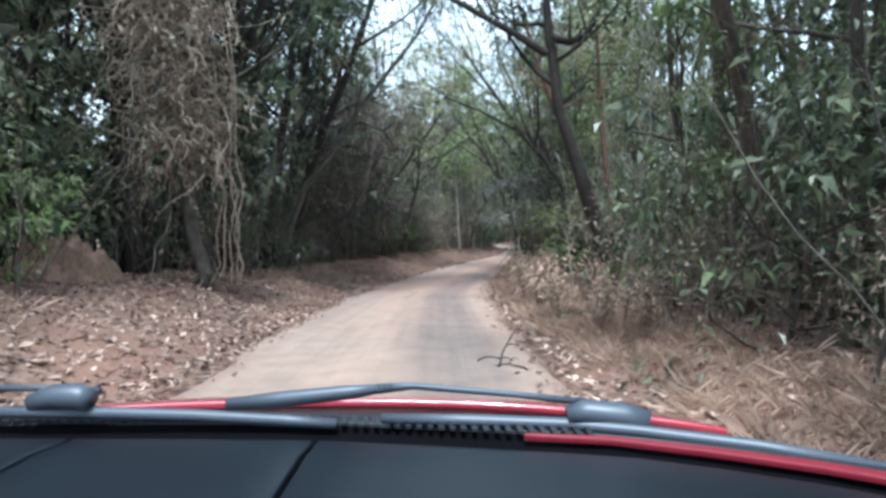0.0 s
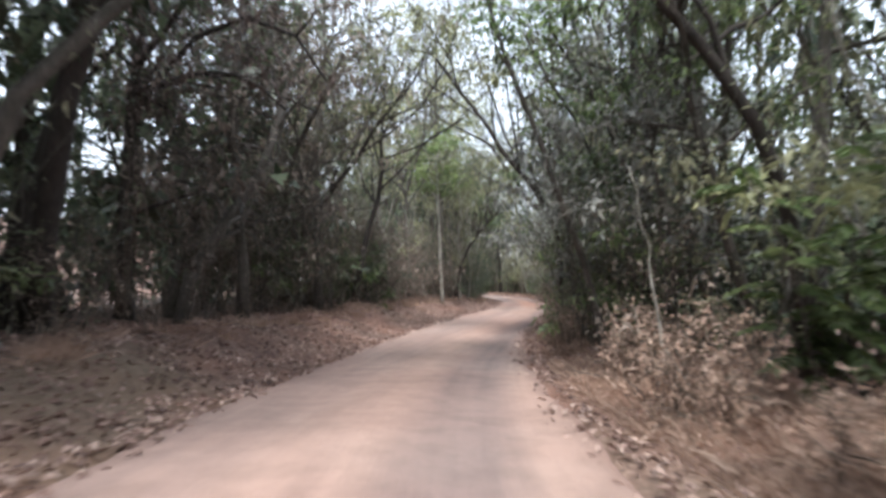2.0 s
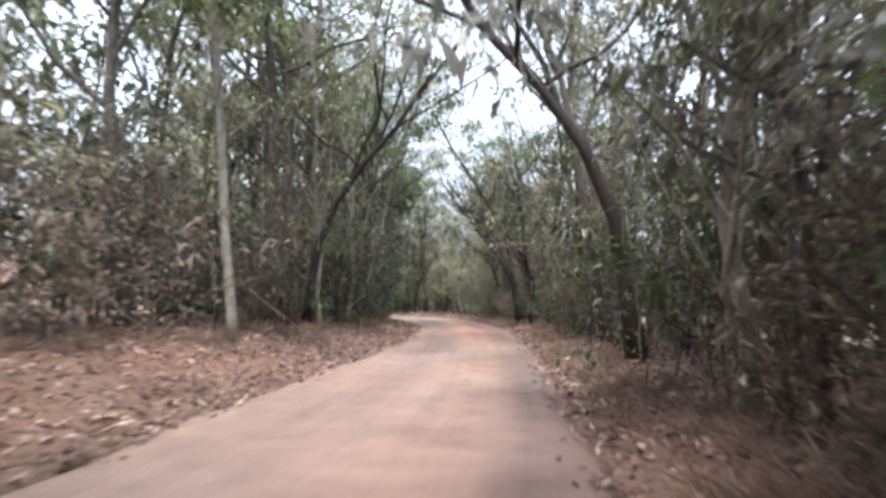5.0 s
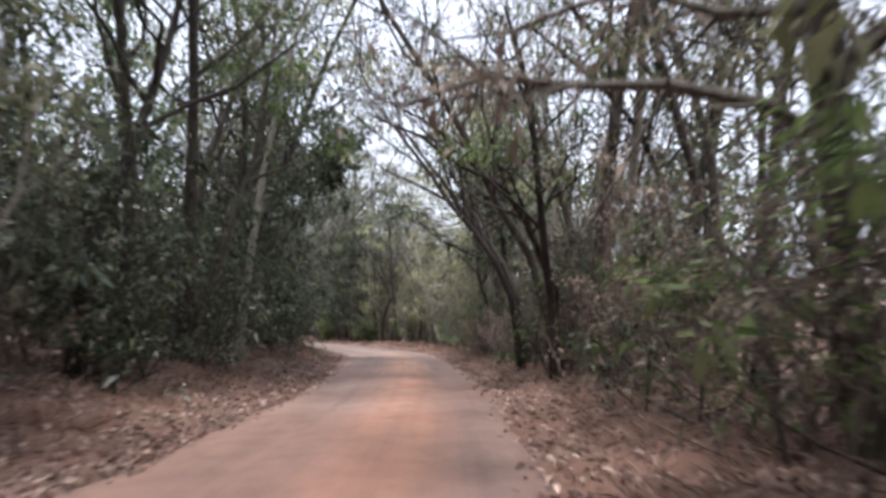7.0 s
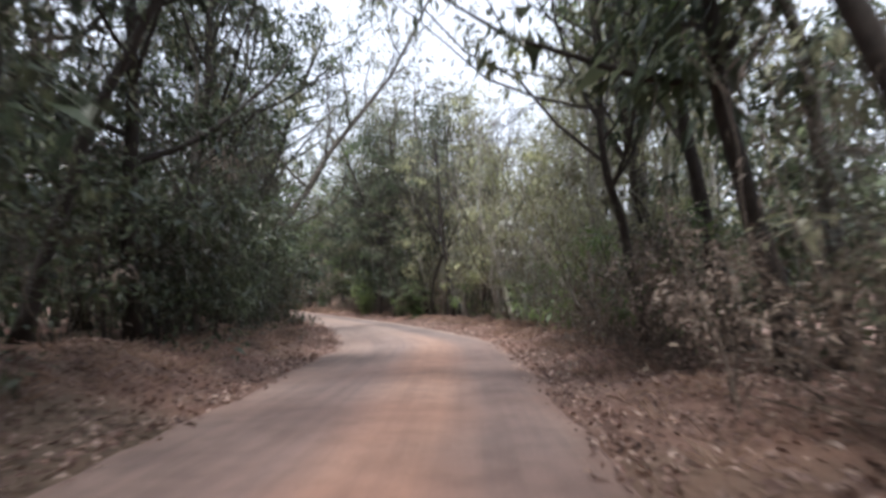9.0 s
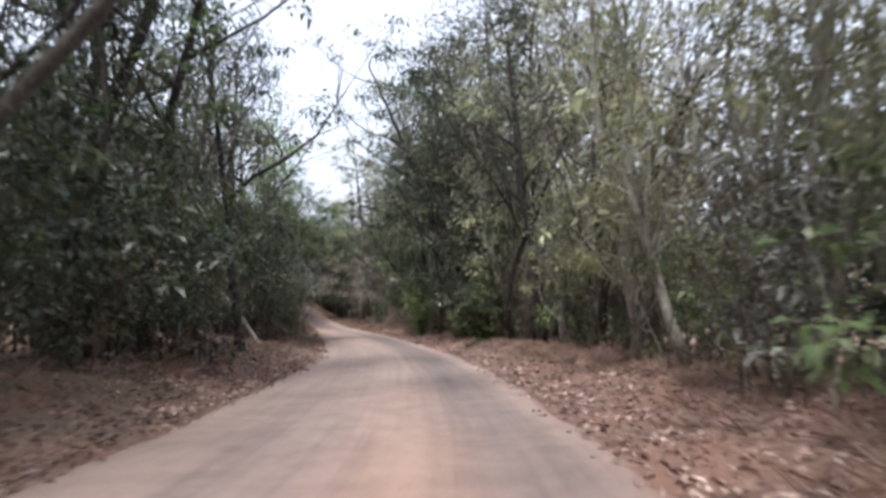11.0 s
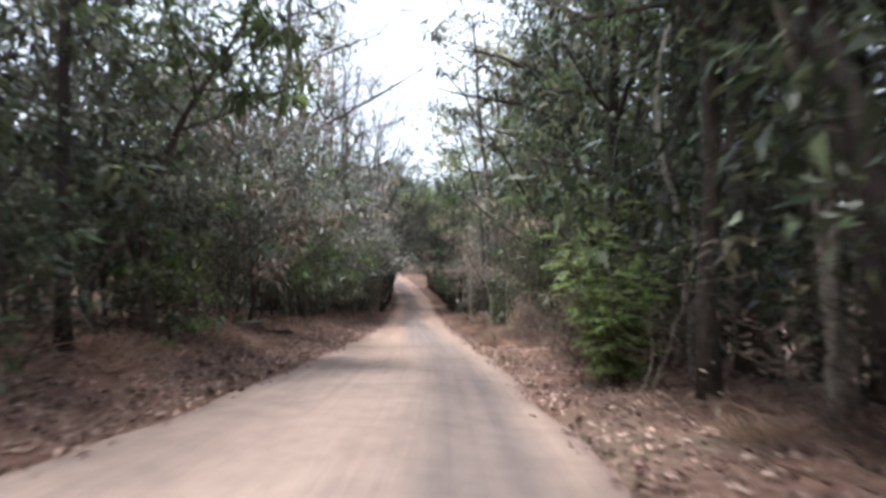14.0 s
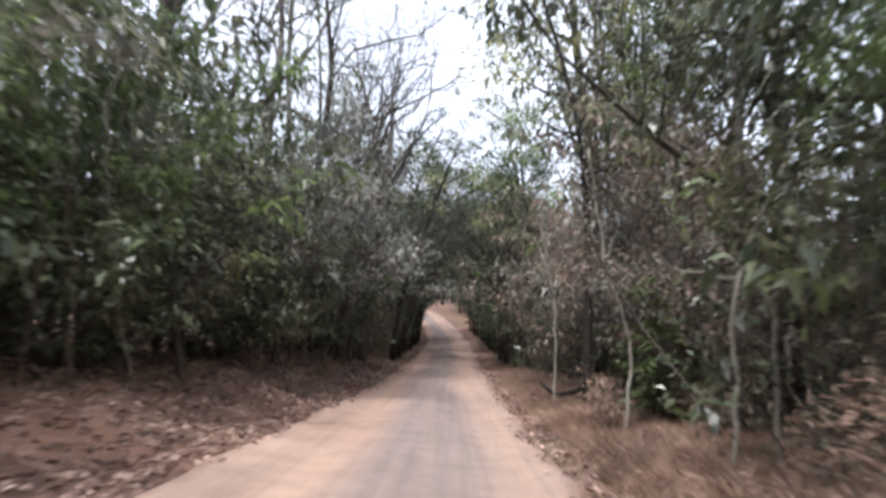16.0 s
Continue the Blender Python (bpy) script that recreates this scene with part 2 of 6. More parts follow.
def earth_material():
    m, n, l, p = shader("leaf_strewn_earth")
    pos = position(n)
    vor = n.new("ShaderNodeTexVoronoi")
    vor.inputs["Scale"].default_value = 13.0
    l.new(pos, vor.inputs["Vector"])
    leafy = n.new("ShaderNodeSeparateColor")
    l.new(vor.outputs["Color"], leafy.inputs[0])
    broad = noise_tex(n, l, 0.5, 4.0, pos)
    fine = noise_tex(n, l, 22.0, 5.0, pos, 0.7)
    a = ramp(n, l, leafy.outputs[0], (0.0, (0.075, 0.042, 0.032)), (0.6, (0.150, 0.088, 0.066)), (1.0, (0.270, 0.180, 0.140)))
    b = ramp(n, l, fine, (0.3, (0.130, 0.070, 0.050)), (0.7, (0.250, 0.140, 0.100)))
    c = mix(n, l, ramp(n, l, broad, (0.42, (0, 0, 0)), (0.6, (1, 1, 1))), a, b)
    c = mix(n, l, ramp(n, l, noise_tex(n, l, 0.16, 4.0, pos), (0.48, (0, 0, 0)), (0.62, (0.55, 0.55, 0.55))), c, (0.120, 0.098, 0.062))
    l.new(c, p.inputs["Base Color"])
    p.inputs["Roughness"].default_value = 0.95
    bump(n, l, p, mix(n, l, 0.5, fine, vor.outputs["Distance"]), 0.8, 0.04)
    return m


ROAD, EARTH = road_material(), earth_material()

# ---- plan of the road: stations along y, its centre line, its height and its edges ----
STATION = [-40, 0, 4.1, 8.2, 12, 16, 20, 24, 28, 32, 36, 42, 48, 54, 60, 66, 72, 80, 86, 92, 98, 104, 110, 116, 122, 128, 134, 146, 160, 176, 184, 192, 200, 210, 230, 260]
LINE = [0, 0, -0.15, -0.16, -0.22, -0.17, -0.1, 0.26, 0.84, 1.62, 2.68, 4.49, 6.29, 7.72, 8.9, 9.89, 10.73, 11.45, 11.93, 12.24, 11.42, 10.34, 8.92, 7.12, 5.02, 2.75, 0.27, -4.91, -10.97, -17.88, -21.6, -26, -32, -42, -66, -105]
HEIGHT = [5.59, -0.01, -0.58, -1.18, -1.78, -2.43, -3.06, -3.63, -4.15, -4.64, -5.09, -5.72, -6.36, -6.99, -7.64, -8.32, -9.01, -9.95, -10.65, -11.35, -12.02, -12.69, -13.33, -13.92, -14.5, -15.04, -15.58, -16.56, -17.34, -17.65, -17.7, -17.0, -15.7, -14.6, -13.4, -12.0]
EDGE_AT = [-40, 5, 12, 20, 28, 35, 42, 50, 58, 65, 75, 85, 95, 105, 115, 125, 135, 145, 177, 260]
EDGE_L = [2.3, 2.3, 2.7, 3.0, 3.15, 3.4, 3.9, 3.9, 3.3, 3.2, 3.3, 3.8, 4.0, 3.8, 3.5, 3.3, 2.8, 2.4, 1.9, 1.9]
EDGE_R = [1.3, 1.3, 1.5, 1.75, 1.4, 0.95, 0.6, 0.5, 0.8, 1.1, 1.2, 1.4, 1.5, 1.55, 1.6, 1.6, 1.55, 1.7, 2.2, 2.2]
FINE = np.arange(-60, 300, 0.25)


def smooth(at, values, span=4.0):
    v = np.interp(FINE, at, values)
    k = np.exp(-0.5 * (np.arange(-40, 41) * 0.25 / span * 2) ** 2)
    return np.convolve(np.pad(v, 40, mode="edge"), k / k.sum(), mode="valid")


LINE_S, HEIGHT_S = smooth(STATION, LINE), smooth(STATION, HEIGHT)
LEFT_S, RIGHT_S = smooth(EDGE_AT, EDGE_L), smooth(EDGE_AT, EDGE_R)


def line(y):
    return np.interp(y, FINE, LINE_S)


def road_z(y):
    return np.interp(y, FINE, HEIGHT_S)


def edge(y, side):
    """Distance from the centre line to the road's edge; side -1 is left, 1 right."""
    return np.interp(y, FINE, LEFT_S if side < 0 else RIGHT_S)


def wave(x, y, seed=0.0):
    return (np.sin(x * 1.7 + y * 0.9 + seed) + np.sin(x * 0.83 - y * 1.31 + 1.7 * seed + 1) + np.sin(x * 3.1 + y * 2.3 + seed * 2.1) * 0.5) / 2.5


def ground_z(x, y):
    """Height of the bare ground: level under the road, banks beside it."""
    x, y = np.asarray(x, float), np.asarray(y, float)
    u = x - line(y)
    out_l, out_r = np.maximum(-u - edge(y, -1), 0), np.maximum(u - edge(y, 1), 0)
    rise_l = 0.75 * (1 - np.exp(-(out_l / 2.1) ** 2)) + 0.02 * np.minimum(out_l, 40)
    rise_r = 0.30 * (1 - np.exp(-(out_r / 1.8) ** 2)) - 0.09 * np.clip(out_r - 5, 0, 160)
    rough = np.clip((out_l + out_r) / 1.2, 0, 1)
    inside = np.where(out_l + out_r > 0, 0.0, -0.06)
    return road_z(y) + rise_l + rise_r + rough * (0.10 * wave(x, y) + 0.05 * wave(2.7 * x, 2.7 * y, 2.0)) + inside


# ---- mesh helpers ----
class Geo:
    """Gathers vertices and faces, and makes one mesh of them."""

    def __init__(self):
        self.v, self.f, self.k, self.m, self.slot, self.limbs = [], [], 0, [], 0, []

    def add(self, verts, faces):
        verts = np.asarray(verts, float).reshape(-1, 3)
        self.v.append(verts)
        self.f.extend((np.asarray(faces) + self.k).tolist() if len(faces) else [])
        self.k += len(verts)
        self.m.extend([self.slot] * len(faces))

    def tube(self, pts, radii, sides=6, caps=True):
        pts = np.asarray(pts, float)
        n = len(pts)
        tan = np.gradient(pts, axis=0)
        tan /= np.linalg.norm(tan, axis=1)[:, None] + 1e-9
        ref = np.array([0.31, 0.95, 0.05]) if abs(tan[0][2]) > 0.7 else np.array([0.05, 0.1, 1.0])
        a = np.cross(tan, ref)
        a /= np.linalg.norm(a, axis=1)[:, None] + 1e-9
        b = np.cross(tan, a)
        ang = np.arange(sides) / sides * 2 * np.pi
        ring = np.cos(ang)[None, :, None] * a[:, None] + np.sin(ang)[None, :, None] * b[:, None]
        v = pts[:, None] + ring * np.asarray(radii, float)[:, None, None]
        i, j = np.meshgrid(np.arange(n - 1), np.arange(sides), indexing="ij")
        j2 = (j + 1) % sides
        self.add(v, np.stack([i * sides + j, i * sides + j2, (i + 1) * sides + j2, (i + 1) * sides + j], -1).reshape(-1, 4))
        if caps:
            base = self.k - n * sides
            self.f.append([base + s for s in range(sides)][::-1])
            self.f.append([base + (n - 1) * sides + s for s in range(sides)])
            self.m.extend([self.slot] * 2)

    def leaves(self, pos, way, length, width, rng, fine=False, droop=0.25):
        """One folded blade for each position."""
        n = len(pos)
        way = way / (np.linalg.norm(way, axis=1)[:, None] + 1e-9)
        side = np.cross(way, rng.normal(size=(n, 3)) * 0.5 + [0, 0, 1])
        side /= np.linalg.norm(side, axis=1)[:, None] + 1e-9
        up = np.cross(side, way)
        ln, wd = np.broadcast_to(length, n)[:, None], np.broadcast_to(width, n)[:, None]
        sag = np.array([0, 0, -1.0]) * droop * ln
        tip = pos + way * ln + sag
        lift = up * wd * 0.22
        if fine is None:
            flip = np.where(rng.random(n) < 0.5, -1.0, 1.0)[:, None]
            mid = pos + way * ln * 0.45 + sag * 0.25
            v = np.stack([pos - side * flip * wd * 0.22, mid + side * flip * wd * 0.62 + lift, tip + way * ln * 0.15], 1)
            self.add(v, np.arange(n * 3).reshape(-1, 3))
        elif fine:
            m1, m2 = pos + way * ln * 0.3 + sag * 0.1, pos + way * ln * 0.7 + sag * 0.5
            v = np.stack([pos, m1 + side * wd * 0.46 + lift, m2 + side * wd * 0.36 + lift, tip, m2 - side * wd * 0.36 + lift, m1 - side * wd * 0.46 + lift], 1)
            q = np.array([[0, 1, 2, 3], [0, 3, 4, 5]])
            self.add(v, (np.arange(n)[:, None, None] * 6 + q).reshape(-1, 4))
        else:
            mid = pos + way * ln * 0.45 + sag * 0.25
            v = np.stack([pos, mid + side * wd * 0.5 + lift, tip, mid - side * wd * 0.5 + lift], 1)
            q = np.array([[0, 1, 2], [0, 2, 3]])
            self.add(v, (np.arange(n)[:, None, None] * 4 + q).reshape(-1, 3))

    def mesh(self, name, mat, flat=False):
        me = bpy.data.meshes.new(name)
        me.from_pydata(np.concatenate(self.v).tolist(), [], self.f)
        for x in mat if isinstance(mat, tuple) else (mat,):
            me.materials.append(x)
        if isinstance(mat, tuple):
            me.polygons.foreach_set("material_index", self.m)
        if not flat:
            me.shade_smooth()
        me.update()
        return me


def part(name, data, parent, label=""):
    ob = new(name, data)
    ob.parent = parent
    return tagged(ob, label)


def unit(v):
    v = np.asarray(v, float)
    return v / (np.linalg.norm(v) + 1e-9)


# ---- ground and road ----
def build_ground():
    ys = np.r_[np.array([-900, -500, -250, -120]), np.arange(-60, 250, 0.6), np.array([270, 320, 420, 600, 1000])]
    us = np.r_[-900, -400, -180, -90, np.arange(-45, -12, 3.0), np.arange(-12, 10, 0.4), np.arange(10, 45, 3.0), 90, 180, 400, 900]
    yy, uu = np.meshgrid(ys, us, indexing="ij")
    xx = line(yy) + uu
    zz = ground_z(xx, yy)
    g = Geo()
    i, j = np.meshgrid(np.arange(len(ys) - 1), np.arange(len(us) - 1), indexing="ij")
    w = len(us)
    g.add(np.stack([xx, yy, zz], -1), np.stack([i * w + j, i * w + j + 1, (i + 1) * w + j + 1, (i + 1) * w + j], -1).reshape(-1, 4))
    tagged(new("ground", g.mesh("ground", EARTH)), "reddish-brown forest floor with banks strewn with dead leaves", "ground", kind="structure")

    ys = np.arange(-50, 245, 0.35)
    s = np.linspace(0, 1, 25)
    wob_l = 0.10 * np.sin(ys * 0.9) * np.sin(ys * 0.43 + 1) + 0.04 * np.sin(ys * 3.7 + 2) * np.sin(ys * 1.1)
    wob_r = 0.10 * np.sin(ys * 1.1 + 1) * np.sin(ys * 0.37) + 0.04 * np.sin(ys * 4.1) * np.sin(ys * 0.9)
    l, r = line(ys) - edge(ys, -1) + wob_l, line(ys) + edge(ys, 1) + wob_r
    xx = l[:, None] + (r - l)[:, None] * s
    yy = np.repeat(ys[:, None], 25, 1)
    u = (xx - l[:, None]) / (r - l)[:, None]
    uneven = np.array([noise.noise(Vector((a * 1.3, b * 0.8, 0.0))) + 0.5 * noise.noise(Vector((a * 3.1, b * 2.3, 4.0))) for a, b in zip(xx.ravel(), yy.ravel())]).reshape(xx.shape)
    ruts = -0.035 * (np.exp(-((u - 0.28) / 0.09) ** 2) + np.exp(-((u - 0.74) / 0.09) ** 2))
    crown = 0.05 * (1 - (2 * u - 1) ** 2)
    brim = -0.10 * (np.maximum(np.abs(2 * u - 1) - 0.92, 0) / 0.08)
    zz = road_z(yy) + 0.035 + ruts + crown + brim + 0.014 * uneven
    g = Geo()
    i, j = np.meshgrid(np.arange(len(ys) - 1), np.arange(24), indexing="ij")
    g.add(np.stack([xx, yy, zz], -1), np.stack([i * 25 + j, i * 25 + j + 1, (i + 1) * 25 + j + 1, (i + 1) * 25 + j], -1).reshape(-1, 4))
    me = g.mesh("road", ROAD)
    uv = me.uv_layers.new(name="UVMap")
    idx = np.empty(len(me.loops), int)
    me.loops.foreach_get("vertex_index", idx)
    flat = np.stack([(xx - line(yy)).ravel(), yy.ravel()], -1)
    uv.data.foreach_set("uv", flat[idx].ravel())
    rim = np.stack([np.minimum(xx - l[:, None], r[:, None] - xx).ravel(), yy.ravel()], -1)
    me.uv_layers.new(name="rim").data.foreach_set("uv", rim[idx].ravel())
    tagged(new("road", me), "single-lane dirt road of pinkish laterite sand with wheel tracks", "road", kind="structure")


build_ground()


# ---- plants ----
VERGE_AT = [-20, 0, 13, 30, 45, 60, 74, 85, 95, 104, 111, 118, 126, 133, 139, 146, 160, 235]
VERGE_L = [3.2, 3.4, 2.4, 2.8, 2.6, 1.7, 1.9, 2.4, 2.4, 1.8, 1.5, 1.4, 1.9, 1.6, 0.7, 0.6, 0.6, 0.6]
VERGE_R = [1.8, 1.6, 1.3, 0.9, 0.9, 1.0, 1.4, 1.4, 1.5, 3.4, 2.8, 1.6, 1.0, 0.9, 2.4, 2.6, 1.2, 0.9]


def verge(y, side):
    """Width of the leaf-strewn strip between the road and the thicket."""
    return np.interp(y, VERGE_AT, VERGE_L if side < 0 else VERGE_R)


def bent(rng, start, way, length, n, wander, lift=0.0):
    """Points of a branch that wanders and bends upwards by lift."""
    pts, d = [np.asarray(start, float)], unit(way)
    for _ in range(n - 1):
        d = unit(d + rng.normal(size=3) * wander + np.array([0, 0, lift]))
        pts.append(pts[-1] + d * length / (n - 1))
    return np.array(pts)


def grow(seed, height, radius, limbs, low, spread, lean=(0, 0), subs=4, per_sub=14, leaf=(0.2, 0.09), cluster=0.28, wander=0.12,
         lift=0.12, fine=False, trunk=None, elev=(0.0, 0.9), sides=8, taper=0.75, extra=(), toward=None, top=0.55, split=False, shell=0.4, domes=0, dome=(0.8, 80), base=None, twigs=0, flat=0.62):
    """The wood and the leaves of a tree: two Geo objects. toward: the way in which the limbs reach further."""
    rng = np.random.default_rng(seed)
    wood, green = Geo(), Geo()
    if trunk is None:
        trunk = bent(rng, (0, 0, -0.25), (lean[0], lean[1], 1), height, 9, wander * 0.6, 0.05)
    else:
        trunk = np.asarray(trunk, float)
        step = np.r_[0, np.cumsum(np.linalg.norm(np.diff(trunk, axis=0), axis=1))]
        tn = np.linspace(0, step[-1], 13)
        trunk = np.stack([np.interp(tn, step, trunk[:, k]) for k in range(3)], -1)
        for _ in range(2):
            trunk[1:-1] = 0.25 * trunk[:-2] + 0.5 * trunk[1:-1] + 0.25 * trunk[2:]
        trunk[1:-1] += rng.normal(size=(11, 3)) * radius * 0.12
    n = len(trunk)
    rad = radius * (1 - taper * np.linspace(0, 1, n))
    rad[0] *= 1.35
    wood.tube(trunk, rad, sides)
    pos, way, big = [], [], []
    arms, wood.limbs = [], []
    for i in range(limbs):
        f = low + (1 - low) * (i + rng.random()) / limbs
        k = f * (n - 1)
        a, b = int(min(k, n - 2)), k - int(min(k, n - 2))
        start = trunk[a] * (1 - b) + trunk[a + 1] * b
        r = radius * (1 - taper * f) * 0.55
        az = i * 2.4 + rng.random() * 1.2
        el = rng.uniform(*elev)
        d = np.array([np.cos(az) * np.cos(el), np.sin(az) * np.cos(el), np.sin(el)])
        ln = spread * (1.15 - top * f) * rng.uniform(0.65, 1.3)
        if toward is not None:
            ln *= 1 + 0.45 * float(d[:2] @ np.asarray(toward))
        arms.append((bent(rng, start, d, ln, 6, wander, lift), r, ln))
    for arm in extra:
        arm = np.asarray(arm, float)
        step = np.r_[0, np.cumsum(np.linalg.norm(np.diff(arm, axis=0), axis=1))]
        tn = np.linspace(0, step[-1], 6)
        arms.append((np.stack([np.interp(tn, step, arm[:, k]) for k in range(3)], -1), radius * 0.5, step[-1]))
    body = wood
    for limb, r, ln in arms:
        if split:
            wood = Geo()
            body.limbs.append(wood)
        wood.tube(limb if sides > 5 else limb[::2], np.linspace(max(r, 0.012), max(r * 0.25, 0.006), 6)[:: 1 if sides > 5 else 2], 4, False)
        for j in range(subs):
            g = 0.25 + 0.75 * (j + rng.random()) / subs
            q = limb[min(int(g * 5), 5)]
            sd = unit(limb[-1] - limb[0]) + rng.normal(size=3) * 0.75 + [0, 0, lift]
            sub = bent(rng, q, sd, ln * rng.uniform(0.25, 0.55), 4, wander * 1.5, lift)
            if per_sub < 8 or (sides > 5 and j % 2 == 0):
                wood.tube(sub[[0, 2, 3] if sides > 5 else [0, 3]], np.linspace(max(r * 0.35, 0.008), 0.004, 3 if sides > 5 else 2), 3, False)
            for _ in range(twigs):
                q2 = sub[int(rng.integers(1, 4))]
                fork = bent(rng, q2, unit(sub[-1] - sub[0]) + rng.normal(size=3) * 0.7 + [0, 0, lift], ln * rng.uniform(0.12, 0.3), 4, wander * 2, lift)
                wood.tube(fork[[0, 1, 3]], [max(r * 0.16, 0.006), 0.005, 0.003], 3, False)
            if per_sub:
                m = int(per_sub * rng.uniform(0.5, 1.5))
                p = sub[rng.integers(1, 4, m)]
                off = rng.normal(size=(m, 3))
                reach = rng.random(m) ** shell
                off *= (reach / np.linalg.norm(off, axis=1))[:, None] * cluster * [1.15, 1.15, 0.75]
                big.append(1.3 - 0.5 * reach)
                pos.append(p + off)
                way.append(off + rng.normal(size=(m, 3)) * 0.5 * cluster + [0, 0, -0.15 * cluster] + 0.25 * cluster * unit(sub[-1] - sub[0]))
    # rounded leafy masses at the ends of the limbs and over the top
    for k in range(domes):
        limb = arms[k % len(arms)][0]
        mid = limb[5 - 2 * (k // len(arms))] if k // len(arms) < 3 else limb[3] + rng.normal(size=3) * 0.5
        mid = mid + rng.normal(size=3) * [0.45, 0.45, 0.3]
        r = dome[0] * rng.uniform(0.65, 1.3)
        m = int(dome[1] * r * r / dome[0] ** 2)
        off = rng.normal(size=(m, 3))
        off[:, 2] = np.abs(off[:, 2]) * np.where(rng.random(m) < 0.75, 1, -1)
        reach = np.where(rng.random(m) < 0.3, rng.uniform(0.15, 0.6, m), rng.uniform(0.7, 1.08, m))
        off *= (reach / np.linalg.norm(off, axis=1))[:, None] * r * [1.15, 1.15, flat]
        big.append(np.where(reach < 0.62, 1.7, 0.88))
        pos.append(mid + off)
        way.append(off * 0.8 / r + rng.normal(size=(m, 3)) * 0.45 + [0, 0, -0.35])
    if pos:
        pos, way, big = np.concatenate(pos), np.concatenate(way), np.concatenate(big)
        if base is not None:
            free = ~over_road(pos + base, 2.8)
            pos, way, big = pos[free], way[free], big[free]
        size = rng.uniform(0.6, 1.3, len(pos)) * big
        green.leaves(pos, way, leaf[0] * size, leaf[1] * size, rng, fine)
    return body, green


def plant(kind, label, category, group, wood, green, bark, leaf_mat, wood_name="trunk", leaf_name="crown", limb_name="limb"):
    """An Empty with a wooden part and a leafy part."""
    root = tagged(new(kind), label, category, group)
    part(wood_name, wood.mesh(wood_name, bark), root)
    for limb in wood.limbs:
        part(limb_name, limb.mesh(limb_name, bark), root)
    if green.v:
        part(leaf_name, green.mesh(leaf_name, leaf_mat), root)
    return root


OUTLINE = {}


def over_road(p, high=2.5):
    """Which points hang low over the road."""
    d = p[:, 0] - line(p[:, 1])
    return (d > -edge(p[:, 1], -1)) & (d < edge(p[:, 1], 1)) & (p[:, 2] - road_z(p[:, 1]) < high)


def place(proto, x, y, turn=0.0, size=1.0, sink=0.03, tilt=0.0):
    """A copy of a plant, moved outwards until nothing of it hangs low over the road."""
    if proto.name not in OUTLINE:
        OUTLINE[proto.name] = np.concatenate([np.array([v.co for v in c.data.vertices])[::3] for c in proto.children])
    pts = OUTLINE[proto.name] * [size, size, size * 1.05]
    a = math.radians(turn)
    pts = pts @ np.array([[math.cos(a), math.sin(a), 0], [-math.sin(a), math.cos(a), 0], [0, 0, 1]])
    side = 1 if x > line(y) else -1
    for _ in range(8):
        if np.count_nonzero(over_road(pts + [x, y, float(ground_z(x, y))])) == 0:
            break
        x += side * 0.45
    ob = copy_thing(proto, pose(x, y, float(ground_z(x, y)) - sink, tilt, 0, turn))
    ob.scale = (size, size, size * 1.05)
    return ob


MODELS = []


def model(root):
    """Kept aside until its copies are placed, then removed."""
    MODELS.append(root)
    return root


TREES, BUSHES = {}, {}


